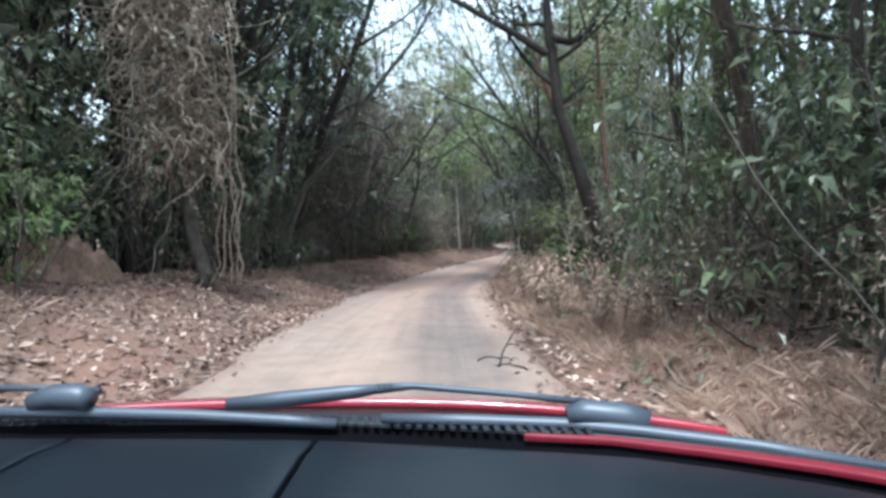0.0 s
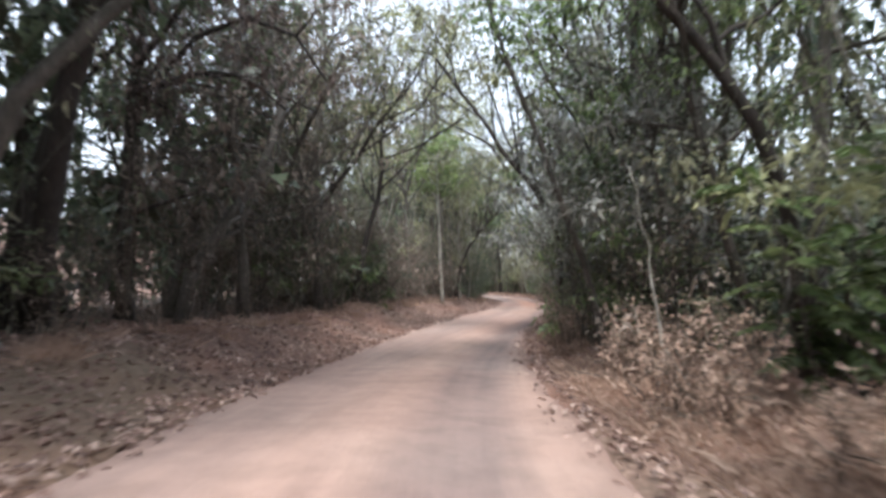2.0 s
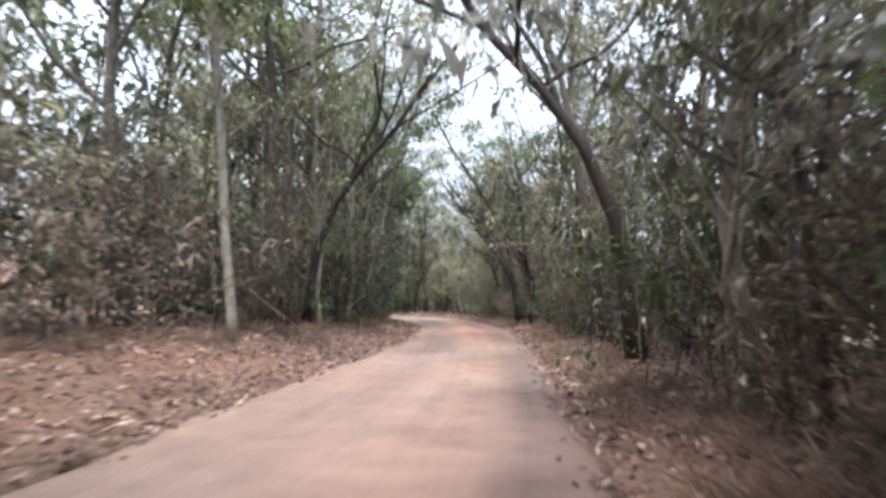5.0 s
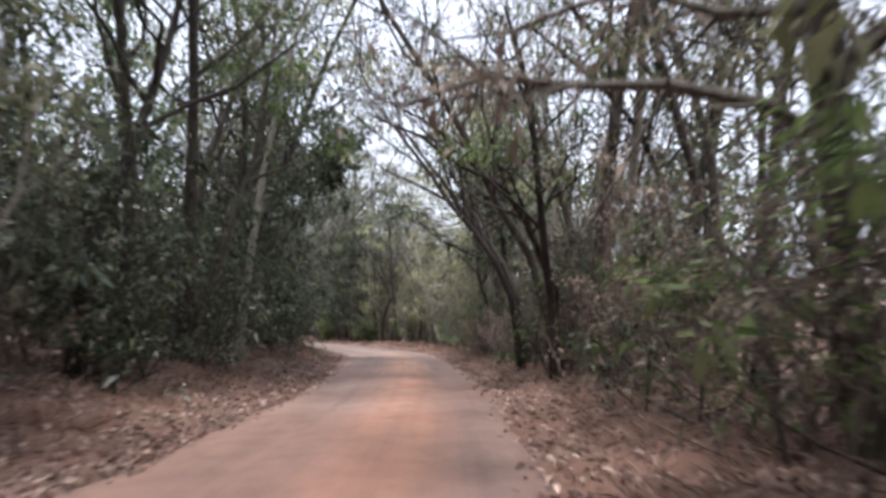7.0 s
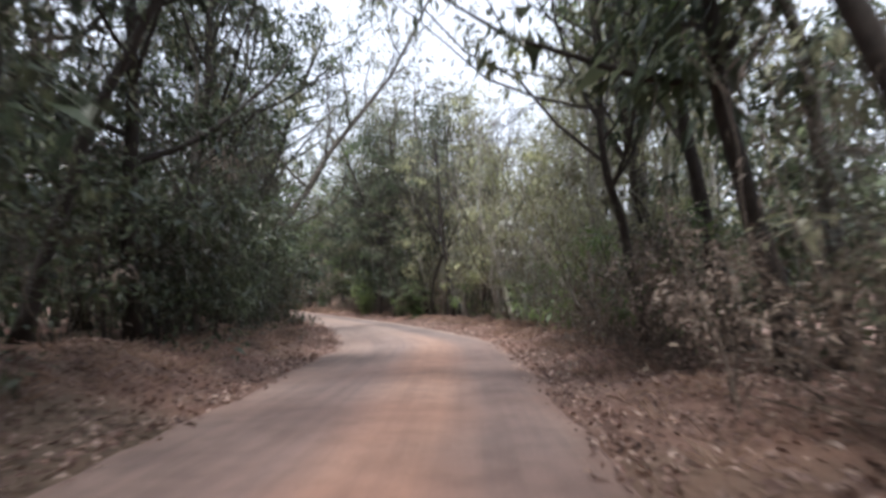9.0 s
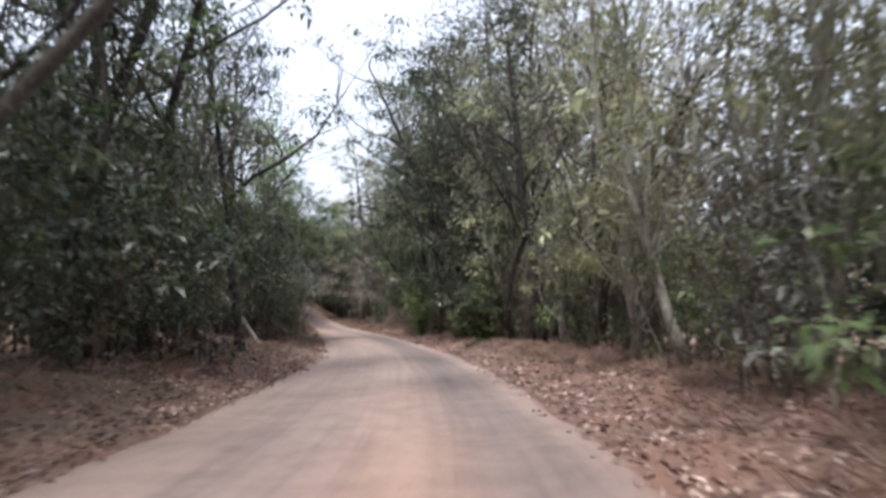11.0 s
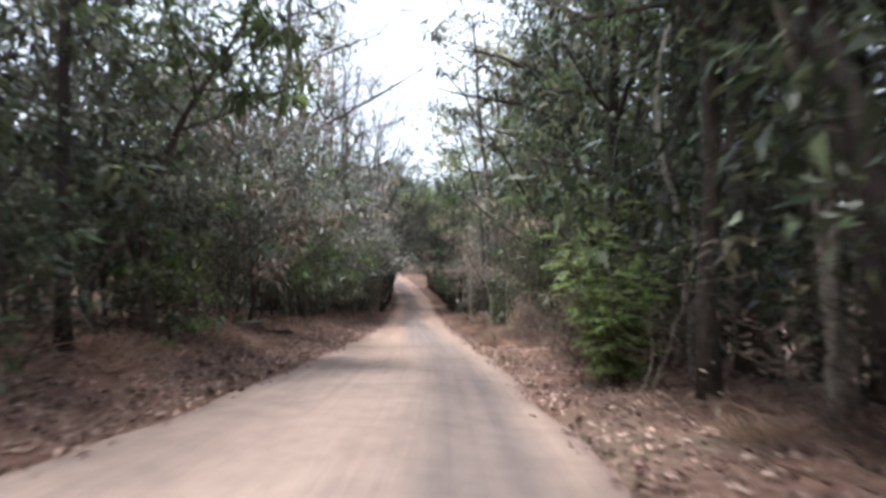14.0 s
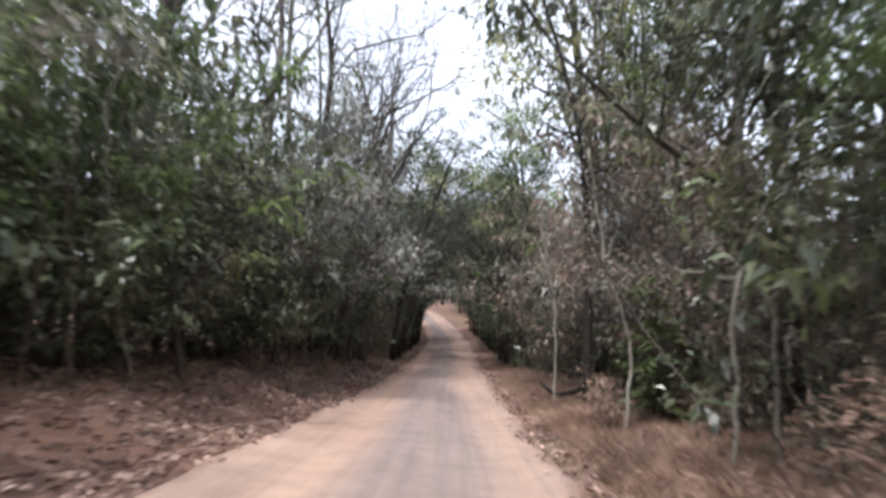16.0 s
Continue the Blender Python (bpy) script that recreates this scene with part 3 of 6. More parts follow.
def tree_kinds():
    for i in range(4):
        w, g = grow(10 + i, 11.5 + i, 0.19, 15, 0.30, 3.9, (0.10, 0), 4, 6, (0.14, 0.078), 0.45, 0.16, toward=(1, 0), domes=32, dome=(0.85, 120), fine=None, elev=(0.1, 1.0))
        TREES["leafy", i] = model(plant("tree", "broad dark green forest tree leaning over the dirt road", "tree", "roadside trees", w, g, BARK_DARK, LEAF_DARK))
        w, g = grow(20 + i, 10.5 + i, 0.14, 14, 0.32, 3.5, (0.12, 0), 5, 7, (0.12, 0.065), 0.42, 0.18, toward=(1, 0), domes=28, dome=(0.75, 105), fine=None, elev=(0.1, 1.0))
        TREES["mid", i] = model(plant("tree", "grey-barked forest tree with mid-green leaves", "tree", "roadside trees", w, g, BARK_GREY, LEAF_GREEN))
        w, g = grow(30 + i, 10.0 + i, 0.12, 13, 0.34, 3.3, (0.1, 0), 7, 12, (0.12, 0.06), 0.36, 0.24, 0.18, elev=(0.3, 1.1), toward=(1, 0), domes=14, dome=(0.6, 65), fine=None, twigs=1)
        TREES["sparse", i] = model(plant("tree", "thin half-bare tree with sparse olive leaves", "tree", "roadside trees", w, g, BARK_GREY, LEAF_OLIVE))
    for i in range(3):
        w, g = grow(40 + i, 13.0 + i, 0.11, 11, 0.5, 2.9, (0.06, 0), 5, 14, (0.14, 0.075), 0.38, 0.14, 0.2, domes=18, dome=(0.65, 80), fine=None)
        TREES["slender", i] = model(plant("slender_tree", "slender pale-trunked tree with a high olive crown", "tree", "slender trees", w, g, BARK_PALE, LEAF_OLIVE))
        w, g = grow(50 + i, 9.0 + i, 0.15, 13, 0.25, 4.2, (0.14, 0), 7, 0, wander=0.28, lift=0.14, elev=(0.4, 1.2), top=0.35, taper=0.9, split=True, twigs=3)
        TREES["bare", i] = model(plant("bare_tree", "leafless grey tree with crooked thin branches", "tree", "bare trees", w, g, BARK_GREY, LEAF_OLIVE))
        w, g = grow(160 + i, 14.5 + i, 0.2, 18, 0.3, 3.9, (0.05, 0), 3, 6, (0.15, 0.08), 0.5, 0.14, domes=36, dome=(0.95, 105), fine=None, top=0.45)
        TREES["crown", i] = model(plant("tall_tree", "tall forest tree with a rounded light olive crown", "tree", "tall trees", w, g, BARK_GREY, LEAF_LIT if i else LEAF_OLIVE))
        w, g = grow(170 + i, 10.0 + i, 0.15, 15, 0.2, 3.4, (0.1, 0), 7, 6, (0.11, 0.05), 0.4, 0.26, -0.02, elev=(0.1, 0.9), toward=(1, 0), domes=24, dome=(0.8, 105), fine=None, twigs=1)
        TREES["draped", i] = model(plant("draped_tree", "tree draped with withered grey-brown creepers and bare twigs", "tree", "creeper-draped trees", w, g, BARK_GREY, LEAF_BROWN))
        # trunks that lean out and spread their limbs over the road
        w, g = grow(210 + i, 9.5 + 0.7 * i, 0.16, 14, 0.42, 5.2, (0.22, 0), 6, 9, (0.13, 0.07), 0.42, 0.22, 0.10, elev=(0.15, 0.8), toward=(1, 0), top=0.3, domes=28, dome=(0.75, 90), fine=None, twigs=1)
        TREES["arch", i] = model(plant("arching_tree", "leaning tree with leafy limbs arching over the road", "tree", "arching trees", w, g, BARK_DARK, (LEAF_OLIVE, LEAF_GREEN, LEAF_LIT)[i]))
        w, g = grow(220 + i, 9.5 + 0.8 * i, 0.13, 12, 0.4, 5.6, (0.16, 0), 8, 0, wander=0.30, lift=0.08, elev=(0.2, 0.9), top=0.3, taper=0.85, split=True, twigs=4, toward=(1, 0))
        TREES["bare_arch", i] = model(plant("bare_arching_tree", "leafless leaning tree with crooked limbs above the road", "tree", "bare arching trees", w, g, BARK_DARK, LEAF_OLIVE))
        w, g = grow(230 + i, 7.6 + 0.6 * i, 0.09, 18, 0.10, 2.4, (0.04, 0), 6, 9, (0.12, 0.062), 0.36, 0.2, 0.2, elev=(0.5, 1.2), domes=22, dome=(0.6, 58), fine=None, twigs=1)
        TREES["light", i] = model(plant("light_tree", "pale-stemmed tree with yellowish-green leaves coloured as if daylit", "tree", "light-leaved trees", w, g, BARK_PALE, (LEAF_DAYLIT, LEAF_DAYLIT, LEAF_LIT)[i]))


def curtain(seed, stems, tall):
    """Thin climbing stems that stand and hang side by side, with a few leaves."""
    rng = np.random.default_rng(seed)
    body, green = Geo(), Geo()
    body.limbs = []
    pos = []
    for k in range(stems):
        wood = Geo() if k else body
        if k:
            body.limbs.append(wood)
        foot = np.array([rng.normal() * 0.5, rng.normal() * 1.0, -0.1])
        way = (rng.normal() * 0.22, rng.normal() * 0.22, 1)
        stem = bent(rng, foot, way, tall * rng.uniform(0.35, 1.0), 9, 0.13, 0.03)
        wood.tube(stem, np.linspace(rng.uniform(0.010, 0.028), 0.006, 9), 3, False)
        for q in stem[2:]:
            if rng.random() < 0.55:
                twig = bent(rng, q, rng.normal(size=3) + [0, 0, -0.5], rng.uniform(0.3, 1.1), 5, 0.3, -0.2)
                wood.tube(twig[::2], np.linspace(0.007, 0.003, 3), 3, False)
                pos.extend(twig[1:])
    pos = np.repeat(np.array(pos), 2, 0)
    n = len(pos)
    green.leaves(pos + rng.normal(size=(n, 3)) * 0.08, rng.normal(size=(n, 3)) + [0, 0, -0.6], rng.uniform(0.07, 0.16, n), rng.uniform(0.03, 0.07, n), rng, None)
    return body, green


def bush_kinds():
    for i in range(4):
        w, g = curtain(180 + i, 15, 6.5)
        BUSHES["vines", i] = model(plant("vine_thicket", "thicket of thin bare climbing stems and hanging twigs", "vines", "vine thickets", w, g, (TWIG, BARK_GREY)[i % 2], (LEAF_BROWN, LEAF_OLIVE)[i % 2], "stem", "foliage", "stem"))
        w, g = grow(150 + i, 4.4, 0.035, 20, 0.04, 1.5, (0, 0), 4, 12, (0.14, 0.075), 0.3, 0.16, 0.16, sides=5, fine=None, elev=(0.7, 1.35), domes=14, dome=(0.5, 40))
        BUSHES["grey", i] = model(plant("grey_bush", "upright stalky shrub with dusty grey-green leaves", "bush", "grey shrubs", w, g, TWIG, LEAF_GREY, "stem", "foliage"))
        w, g = grow(190 + i, 1.2, 0.012, 22, 0.02, 0.85, (0, 0), 6, 5, (0.10, 0.028), 0.16, 0.3, 0.08, sides=5, fine=None, elev=(0.4, 1.3))
        BUSHES["brush", i] = model(plant("dry_brush", "pale straw-coloured dry brush on the verge", "bush", "dry brush", w, g, TWIG, STRAW, "stem", "foliage"))
        for twigs in BUSHES["brush", i].children:
            tagged(twigs, kind="stuff")
        w, g = grow(195 + i, 3.4, 0.03, 18, 0.03, 1.9, (0, 0), 6, 7, (0.12, 0.05), 0.34, 0.28, 0.06, sides=5, fine=None, domes=6, dome=(0.6, 40))
        BUSHES["brown", i] = model(plant("withered_bush", "high withered brown thicket of tangled twigs", "bush", "withered thicket", w, g, TWIG, LEAF_BROWN, "stem", "foliage"))
    for i in range(4):
        w, g = grow(110 + i, 2.4, 0.03, 14, 0.03, 1.5, (0, 0), 3, 9, (0.12, 0.06), 0.30, 0.15, 0.12, fine=True if i < 1 else None, sides=5, domes=16, dome=(0.42, 42))
        BUSHES["green", i] = model(plant("bush", "leafy green roadside bush on the leaf-strewn bank", "bush", "roadside bushes", w, g, BARK_DARK, LEAF_GREEN, "stem", "foliage"))
        w, g = grow(120 + i, 3.0, 0.04, 14, 0.03, 1.7, (0, 0), 3, 9, (0.12, 0.06), 0.32, 0.15, 0.1, sides=5, fine=None, domes=18, dome=(0.5, 55))
        BUSHES["dark", i] = model(plant("bush", "dense dark green understorey bush", "bush", "roadside bushes", w, g, BARK_DARK, LEAF_DARK, "stem", "foliage"))
        w, g = grow(130 + i, 2.0, 0.022, 18, 0.02, 1.4, (0, 0), 5, 7, (0.11, 0.045), 0.28, 0.28, 0.1, sides=5, fine=None)
        BUSHES["dry", i] = model(plant("dry_bush", "dry brown thicket of thin twigs with withered leaves", "bush", "dry bushes", w, g, TWIG, LEAF_DRY, "stem", "foliage"))
        w, g = grow(140 + i, 4.6, 0.05, 15, 0.05, 1.9, (0.08, 0), 5, 8, (0.12, 0.06), 0.36, 0.22, 0.16, sides=5, fine=None, toward=(1, 0), domes=18, dome=(0.55, 60), top=0.35)
        BUSHES["tall", i] = model(plant("tall_bush", "tall creeper-draped thicket at the forest edge", "bush", "forest thicket", w, g, BARK_GREY, LEAF_OLIVE if i % 2 else LEAF_DARK, "stem", "foliage"))
    # overhanging leafy masses with an open, shaded foot
    for i, (leaf_mat, tone) in enumerate(((LEAF_GREEN, "mid-green"), (LEAF_DARK, "dark green"), (LEAF_GREY, "dusty grey-green"), (LEAF_DARK, "dark green"), (LEAF_BROWN, "withered brown"))):
        w, g = grow(250 + i, 5.2, 0.055, 18, 0.26, 1.9, (0.12, 0), 4, 6, (0.12, 0.062), 0.34, 0.2, 0.06, sides=5, fine=None, toward=(1, 0), elev=(-0.1, 1.0), domes=38, dome=(0.55, 72), top=0.3, flat=0.75, twigs=1)
        BUSHES[("hang", "shade", "hang", "shade", "wither")[i], i] = model(plant("overhanging_thicket", "overhanging thicket of %s leaves above a shaded foot" % tone, "thicket", "overhanging thickets", w, g, BARK_GREY, leaf_mat, "stem", "foliage"))


tree_kinds()
bush_kinds()


def pick(rng, table, weights):
    kinds, p = list(weights), np.array(list(weights.values()), float)
    k = kinds[rng.choice(len(kinds), p=p / p.sum())]
    return table[k, int(rng.choice([q[1] for q in table if q[0] == k]))]


# spots kept free of random plants, so that the single trees and logs stand clear: x, y, radius
CLEAR = [(2.0, 111.0, 1.7), (3.4, 108.8, 1.3), (8.3, 122.5, 1.2), (5.6, 74.0, 1.5), (4.0, 83.4, 1.6), (5.5, 80.8, 1.3), (15.5, 79.5, 1.3), (1.4, 52.4, 1.3), (1.0, 48.6, 1.6), (0.6, 45.4, 1.5), (-5.5, 13.3, 1.6), (-5.6, 11.0, 1.4),
         (-7.2, 11.3, 1.3), (-7.0, 30.4, 1.4), (14.6, 104.2, 1.6), (3.4, 92.7, 1.0), (3.7, 105.5, 1.2), (1.9, 138.2, 1.0), (-6.3, 131.4, 1.2), (4.9, 16.0, 1.2), (4.6, 14.3, 1.0), (5.3, 18.8, 1.2), (3.8, 28.8, 1.3), (3.3, 27.2, 1.0), (13.4, 111.5, 1.1), (-2.0, 147.0, 1.6), (-1.4, 144.4, 1.2), (-0.6, 142.0, 0.7), (4.6, 17.3, 1.4), (4.4, 21.0, 1.3)]


def clear(x, y):
    return all((x - a) ** 2 + (y - b) ** 2 > r * r for a, b, r in CLEAR)


def airy(y, side):
    """Stretches where the woods beside the road are thin and let the sky through."""
    return side > 0 and 56 < y < 78


def thin(y, side):
    """Open stretches: brush beside the road and little canopy above it."""
    return side > 0 and 11 < y < 27


def brown(y, side):
    """Stretches where withered creepers cover the trees."""
    return side < 0 and 32 < y < 57


def dim(y, side):
    """Stretches of dense dark green thicket on the shaded side."""
    return side < 0 and (60 < y < 93 or 97 < y < 121)


def bend(y, side):
    """The open bend, where light-leaved trees carry full daylight and haze in their colour."""
    return side > 0 and 86 < y < 103


def low_wall(y, side):
    """A stretch of bushy thicket below head-high trees, open to the sky."""
    return side < 0 and 122 < y < 153


def scatter():
    rng = np.random.default_rng(7)

    def put(table, kinds, y, side, gap, turn, size):
        x = float(line(y) + side * (edge(y, side) + verge(y, side) + gap))
        b = pick(rng, table, kinds)
        if clear(x, y):
            place(b, x, y, turn, size)

    for side in (-1, 1):
        face = 0 if side < 0 else 180
        for y in np.arange(3, 190, 1.9):
            y += rng.uniform(-0.6, 0.6)
            kinds = {"green": 0.9, "dark": 1.3, "dry": 2.4 if side > 0 else 1.2}
            if thin(y, side):
                kinds = {"green": 0.7, "dry": 1.4, "brush": 1.5}
            elif brown(y, side):
                kinds = {"green": 0.5, "dark": 0.5, "dry": 1.5, "brown": 0.8}
            elif dim(y, side):
                kinds = {"dark": 1.6, "dry": 0.5}
            elif bend(y, side):
                kinds = {"green": 1.2, "grey": 0.6, "dry": 0.5}
            if low_wall(y, side) and y > 125:
                continue
            put(BUSHES, kinds, y, side, rng.uniform(0.0, 0.8) if side < 0 and y > 60 else rng.uniform(0.5, 1.5), rng.uniform(0, 360), rng.uniform(0.6, 1.1))
        for y in np.arange(4, 200, 2.5):
            y += rng.uniform(-0.6, 0.6)
            kinds = {"tall": 1, "brown": 0.3}
            if side < 0 and y < 32:
                kinds = {"tall": 1, "dark": 1}
            if brown(y, side):
                kinds = {"tall": 0.45, "brown": 1}
            if bend(y, side):
                continue
            if (airy(y, side) and rng.random() < 0.7) or (thin(y, side) and rng.random() < 0.55):
                continue
            put(BUSHES, kinds, y, side, rng.uniform(1.8, 3.2), face + rng.uniform(-90, 90), rng.uniform(0.8, 1.25))
        for y in np.arange(5, 166, 2.7):
            y += rng.uniform(-1, 1)
            if not thin(y, side) and not (side > 0 and 115 < y < 137) and not low_wall(y, side):
                put(BUSHES, {"vines": 1}, y, side, rng.uniform(0.7, 1.7), face + rng.uniform(-25, 25), rng.uniform(0.6, 1.1))
        for row, (gap, step) in enumerate(((2.2, 3.4), (5.4, 5.6))):
            # the trees behind y = 0 are unseen, added to shade the start
            for y in np.arange(-9 + row, 232, step):
                y += rng.uniform(-1.2, 1.2)
                shut = (y < 66 and (side < 0 or rng.random() < 0.55)) or y > 150
                size = rng.uniform(0.9, 1.25)
                if low_wall(y, side):
                    kinds = {"mid": 1.2, "light": 1.2, "crown": 0.3}
                    size *= 0.56
                    if row == 0:
                        continue
                elif bend(y, side):
                    kinds = {"light": 1.0}
                elif airy(y, side):
                    kinds = {"sparse": 1.4, "slender": 0.4, "bare": 0.9}
                elif thin(y, side):
                    kinds = {"sparse": 1.2, "mid": 0.7, "bare": 0.4}
                elif brown(y, side):
                    kinds = {"draped": 1.2, "sparse": 0.7, "light": 1.2, "mid": 0.3, "bare": 0.3}
                elif side < 0 and y < 9.5:
                    kinds = {"light": 1.0, "sparse": 0.6}
                elif side < 0 and y < 32:
                    kinds = {"leafy": 1}
                elif side < 0 and 57 <= y < 73:
                    kinds = {"crown": 0.7, "mid": 0.6, "sparse": 1.0}
                elif side < 0 and 98 < y < 113:
                    kinds = {"bare": 1.3, "sparse": 0.7, "leafy": 0.4}
                elif side < 0:
                    kinds = {"leafy": 1.5, "mid": 0.9, "sparse": 0.9, "slender": 0.5, "draped": 0.4, "bare": 0.2}
                elif side > 0 and y < 14:
                    kinds = {"mid": 1.5, "sparse": 1}
                elif 36 < y < 57:
                    kinds = {"mid": 1.2, "crown": 0.8, "sparse": 1.0}
                elif 100 < y < 118:
                    kinds = {"sparse": 0.8, "bare": 0.9, "light": 1.6}
                    size *= 0.9
                elif 128 < y < 150:
                    kinds = {"mid": 1.4, "draped": 1.2, "leafy": 0.5}
                    size *= 0.72
                elif 88 < y < 146:
                    kinds = {"crown": 1.6, "mid": 0.9, "sparse": 0.5, "draped": 0.5, "light": 0.6}
                else:
                    kinds = {"leafy": 1.2, "mid": 0.9, "sparse": 1.4, "slender": 0.5, "bare": 0.3}
                if side > 0 and 88 < y < 146:
                    size *= 1.2
                elif y > 132 and not brown(y, side):
                    size *= 0.85
                elif 104 < y < 133:
                    size *= 0.85
                turn = face + rng.uniform(-50, 50) if shut and not 130 < y < 152 else face + 180 + rng.uniform(-110, 110)
                if (airy(y, side) and row == 1 and rng.random() < 0.6) or (thin(y, side) and rng.random() < 0.5):
                    continue
                put(TREES, kinds, y, side, gap + rng.uniform(-0.6, 1.6), turn, size)
    for x, y, s in ((15.5, 118, 0.9), (11.5, 122, 1.3), (13.5, 127, 1.3), (8.5, 130, 1.25), (10.5, 134, 1.3), (6.0, 137, 1.25), (8.0, 141, 1.3), (4.5, 144, 1.2), (9.2, 126, 1.3),
                    (1.0, 61, 1.0), (0.5, 66, 1.0), (13.5, 52, 0.95), (14.5, 47, 1.0)):
        place(pick(rng, TREES, {"crown": 1}), x, y, rng.uniform(0, 360), s)
    for x, y, s, kind in ((2.0, 141.2, 1.0, "sparse"), (1.2, 144.5, 1.05, "mid"), (0.3, 148.0, 1.0, "mid"), (-1.8, 151.5, 1.0, "leafy"), (4.6, 137.0, 1.0, "draped"), (17.0, 87.5, 1.15, "mid"), (17.6, 91.5, 1.0, "crown"),
                          (7.4, 6.0, 1.0, "mid"), (7.0, 9.6, 1.0, "mid"), (7.6, 12.4, 0.95, "sparse")):
        place(pick(rng, TREES, {kind: 1}), x, y, rng.uniform(-70, 70), s)
    for x, y, s, kind in ((-9.6, 142.6, 0.8, "draped"), (-10.6, 146.6, 0.8, "draped"), (-11.8, 150.0, 0.8, "draped"),
                          (-7.5, 15.5, 1.0, "leafy"), (-6.8, 18.5, 1.1, "leafy"), (-6.9, 23.0, 1.1, "leafy"), (-6.8, 26.6, 1.2, "leafy")):
        place(pick(rng, TREES, {kind: 1}), x, y, rng.uniform(-25, 25) + (180 if y > 100 else 0), s)
    for x, y, kind in ((9.5, 14.0, "mid"), (10.5, 18.5, "crown"), (9.6, 23.0, "mid"), (8.8, 27.0, "sparse"), (12.5, 11.0, "crown"), (12.0, 21.0, "mid")):
        place(pick(rng, TREES, {kind: 1}), x, y, rng.uniform(0, 360), 1.0)
    for x, y, s, kind in ((3.2, 97.0, 1.0, "leafy"), (3.6, 100.5, 0.95, "mid")):
        place(pick(rng, TREES, {kind: 1}), x, y, rng.uniform(-25, 25), s)
    for y in (24, 31, 38, 57, 63, 70, 89, 96):
        put(TREES, {"draped": 1} if brown(y, -1) else {"sparse": 1, "mid": 0.7}, y + rng.uniform(-1, 1), -1, 1.0, rng.uniform(-25, 25), rng.uniform(1.05, 1.3))
    for y in (55, 67, 73):
        put(TREES, {"sparse": 1, "mid": 0.5, "bare": 0.3}, y + rng.uniform(-1, 1), 1, 1.0, 180 + rng.uniform(-25, 25), rng.uniform(1.05, 1.3))
    for x, y, t, s in ((1.6, 103.0, 0, 1.15), (2.2, 107.6, 30, 1.1), (0.6, 110.0, -20, 1.1), (-8.0, 136.2, 15, 1.5), (-9.0, 139.0, -30, 1.6), (-10.2, 143.5, 20, 1.4), (-11.8, 148.5, -10, 1.5), (-13.6, 153.0, 0, 1.4),
                       (0.2, 149.0, 200, 1.2), (15.2, 107.0, 170, 1.1), (15.5, 111.0, 210, 1.1)):
        place(TREES["bare", int(rng.integers(3))], x, y, t, s)
    for x, y, s in ((8.3, 123.6, 1.2),):
        place(pick(rng, TREES, {"sparse": 1}), x, y, 180 + rng.uniform(-20, 20), s)
    for x, y in ((-4.4, 40.0), (-4.2, 45.0), (-3.4, 49.5), (-7.5, 43.0), (-6.8, 48.0)):
        place(pick(rng, TREES, {"draped": 1}), x, y, rng.uniform(0, 360), 1.1)
    for x, y, s in ((9.8, 120.4, 1.1), (6.4, 130.2, 1.05), (11.0, 123.5, 1.2)):
        place(pick(rng, TREES, {"leafy": 1}), x, y, rng.uniform(-40, 40) + (180 if y < 124 else 0), s)
    for y in np.arange(122, 153, 1.3):
        put(BUSHES, {"tall": 1, "grey": 1.0}, y, -1, rng.uniform(2.0, 3.4), rng.uniform(0, 360), rng.uniform(0.85, 1.15))
    for y in np.arange(60, 82, 2.3):
        put(BUSHES, {"brown": 1, "dry": 0.4}, y, 1, rng.uniform(0.9, 2.6), rng.uniform(0, 360), rng.uniform(0.55, 0.85))
    for y in np.arange(56, 82, 1.6):
        put(BUSHES, {"brown": 1}, y, 1, rng.uniform(3.0, 6.5), rng.uniform(0, 360), rng.uniform(0.5, 0.75))
    for y in np.arange(25, 45, 1.0):
        put(BUSHES, {"dry": 1, "brown": 0.7, "brush": 0.5}, y, 1, rng.uniform(-0.1, 0.8), rng.uniform(0, 360), rng.uniform(0.55, 0.9))
    for y in np.arange(33, 57, 1.3):
        put(BUSHES, {"brown": 1, "vines": 0.6}, y, -1, rng.uniform(0.6, 4.0), rng.uniform(0, 360), rng.uniform(1.0, 1.4))
    for y in np.arange(126, 151, 1.9):
        put(BUSHES, {"tall": 0.8, "dark": 1.4, "dry": 0.3}, y, -1, rng.uniform(1.3, 2.2), rng.uniform(0, 360), rng.uniform(0.8, 1.0))
    for y in np.arange(76.5, 87, 1.1):
        put(BUSHES, {"dry": 1, "brown": 0.6}, y, 1, rng.uniform(0.0, 0.7), rng.uniform(0, 360), rng.uniform(0.6, 0.9))
    for y in np.arange(158, 190, 2.4):
        for side in (-1, 1):
            put(TREES, {"leafy": 1}, y, side, 0.2, (0 if side < 0 else 180) + rng.uniform(-30, 30), 0.78)
            put(BUSHES, {"dark": 1, "tall": 1}, y + 1, side, 0.4, rng.uniform(0, 360), 0.9)
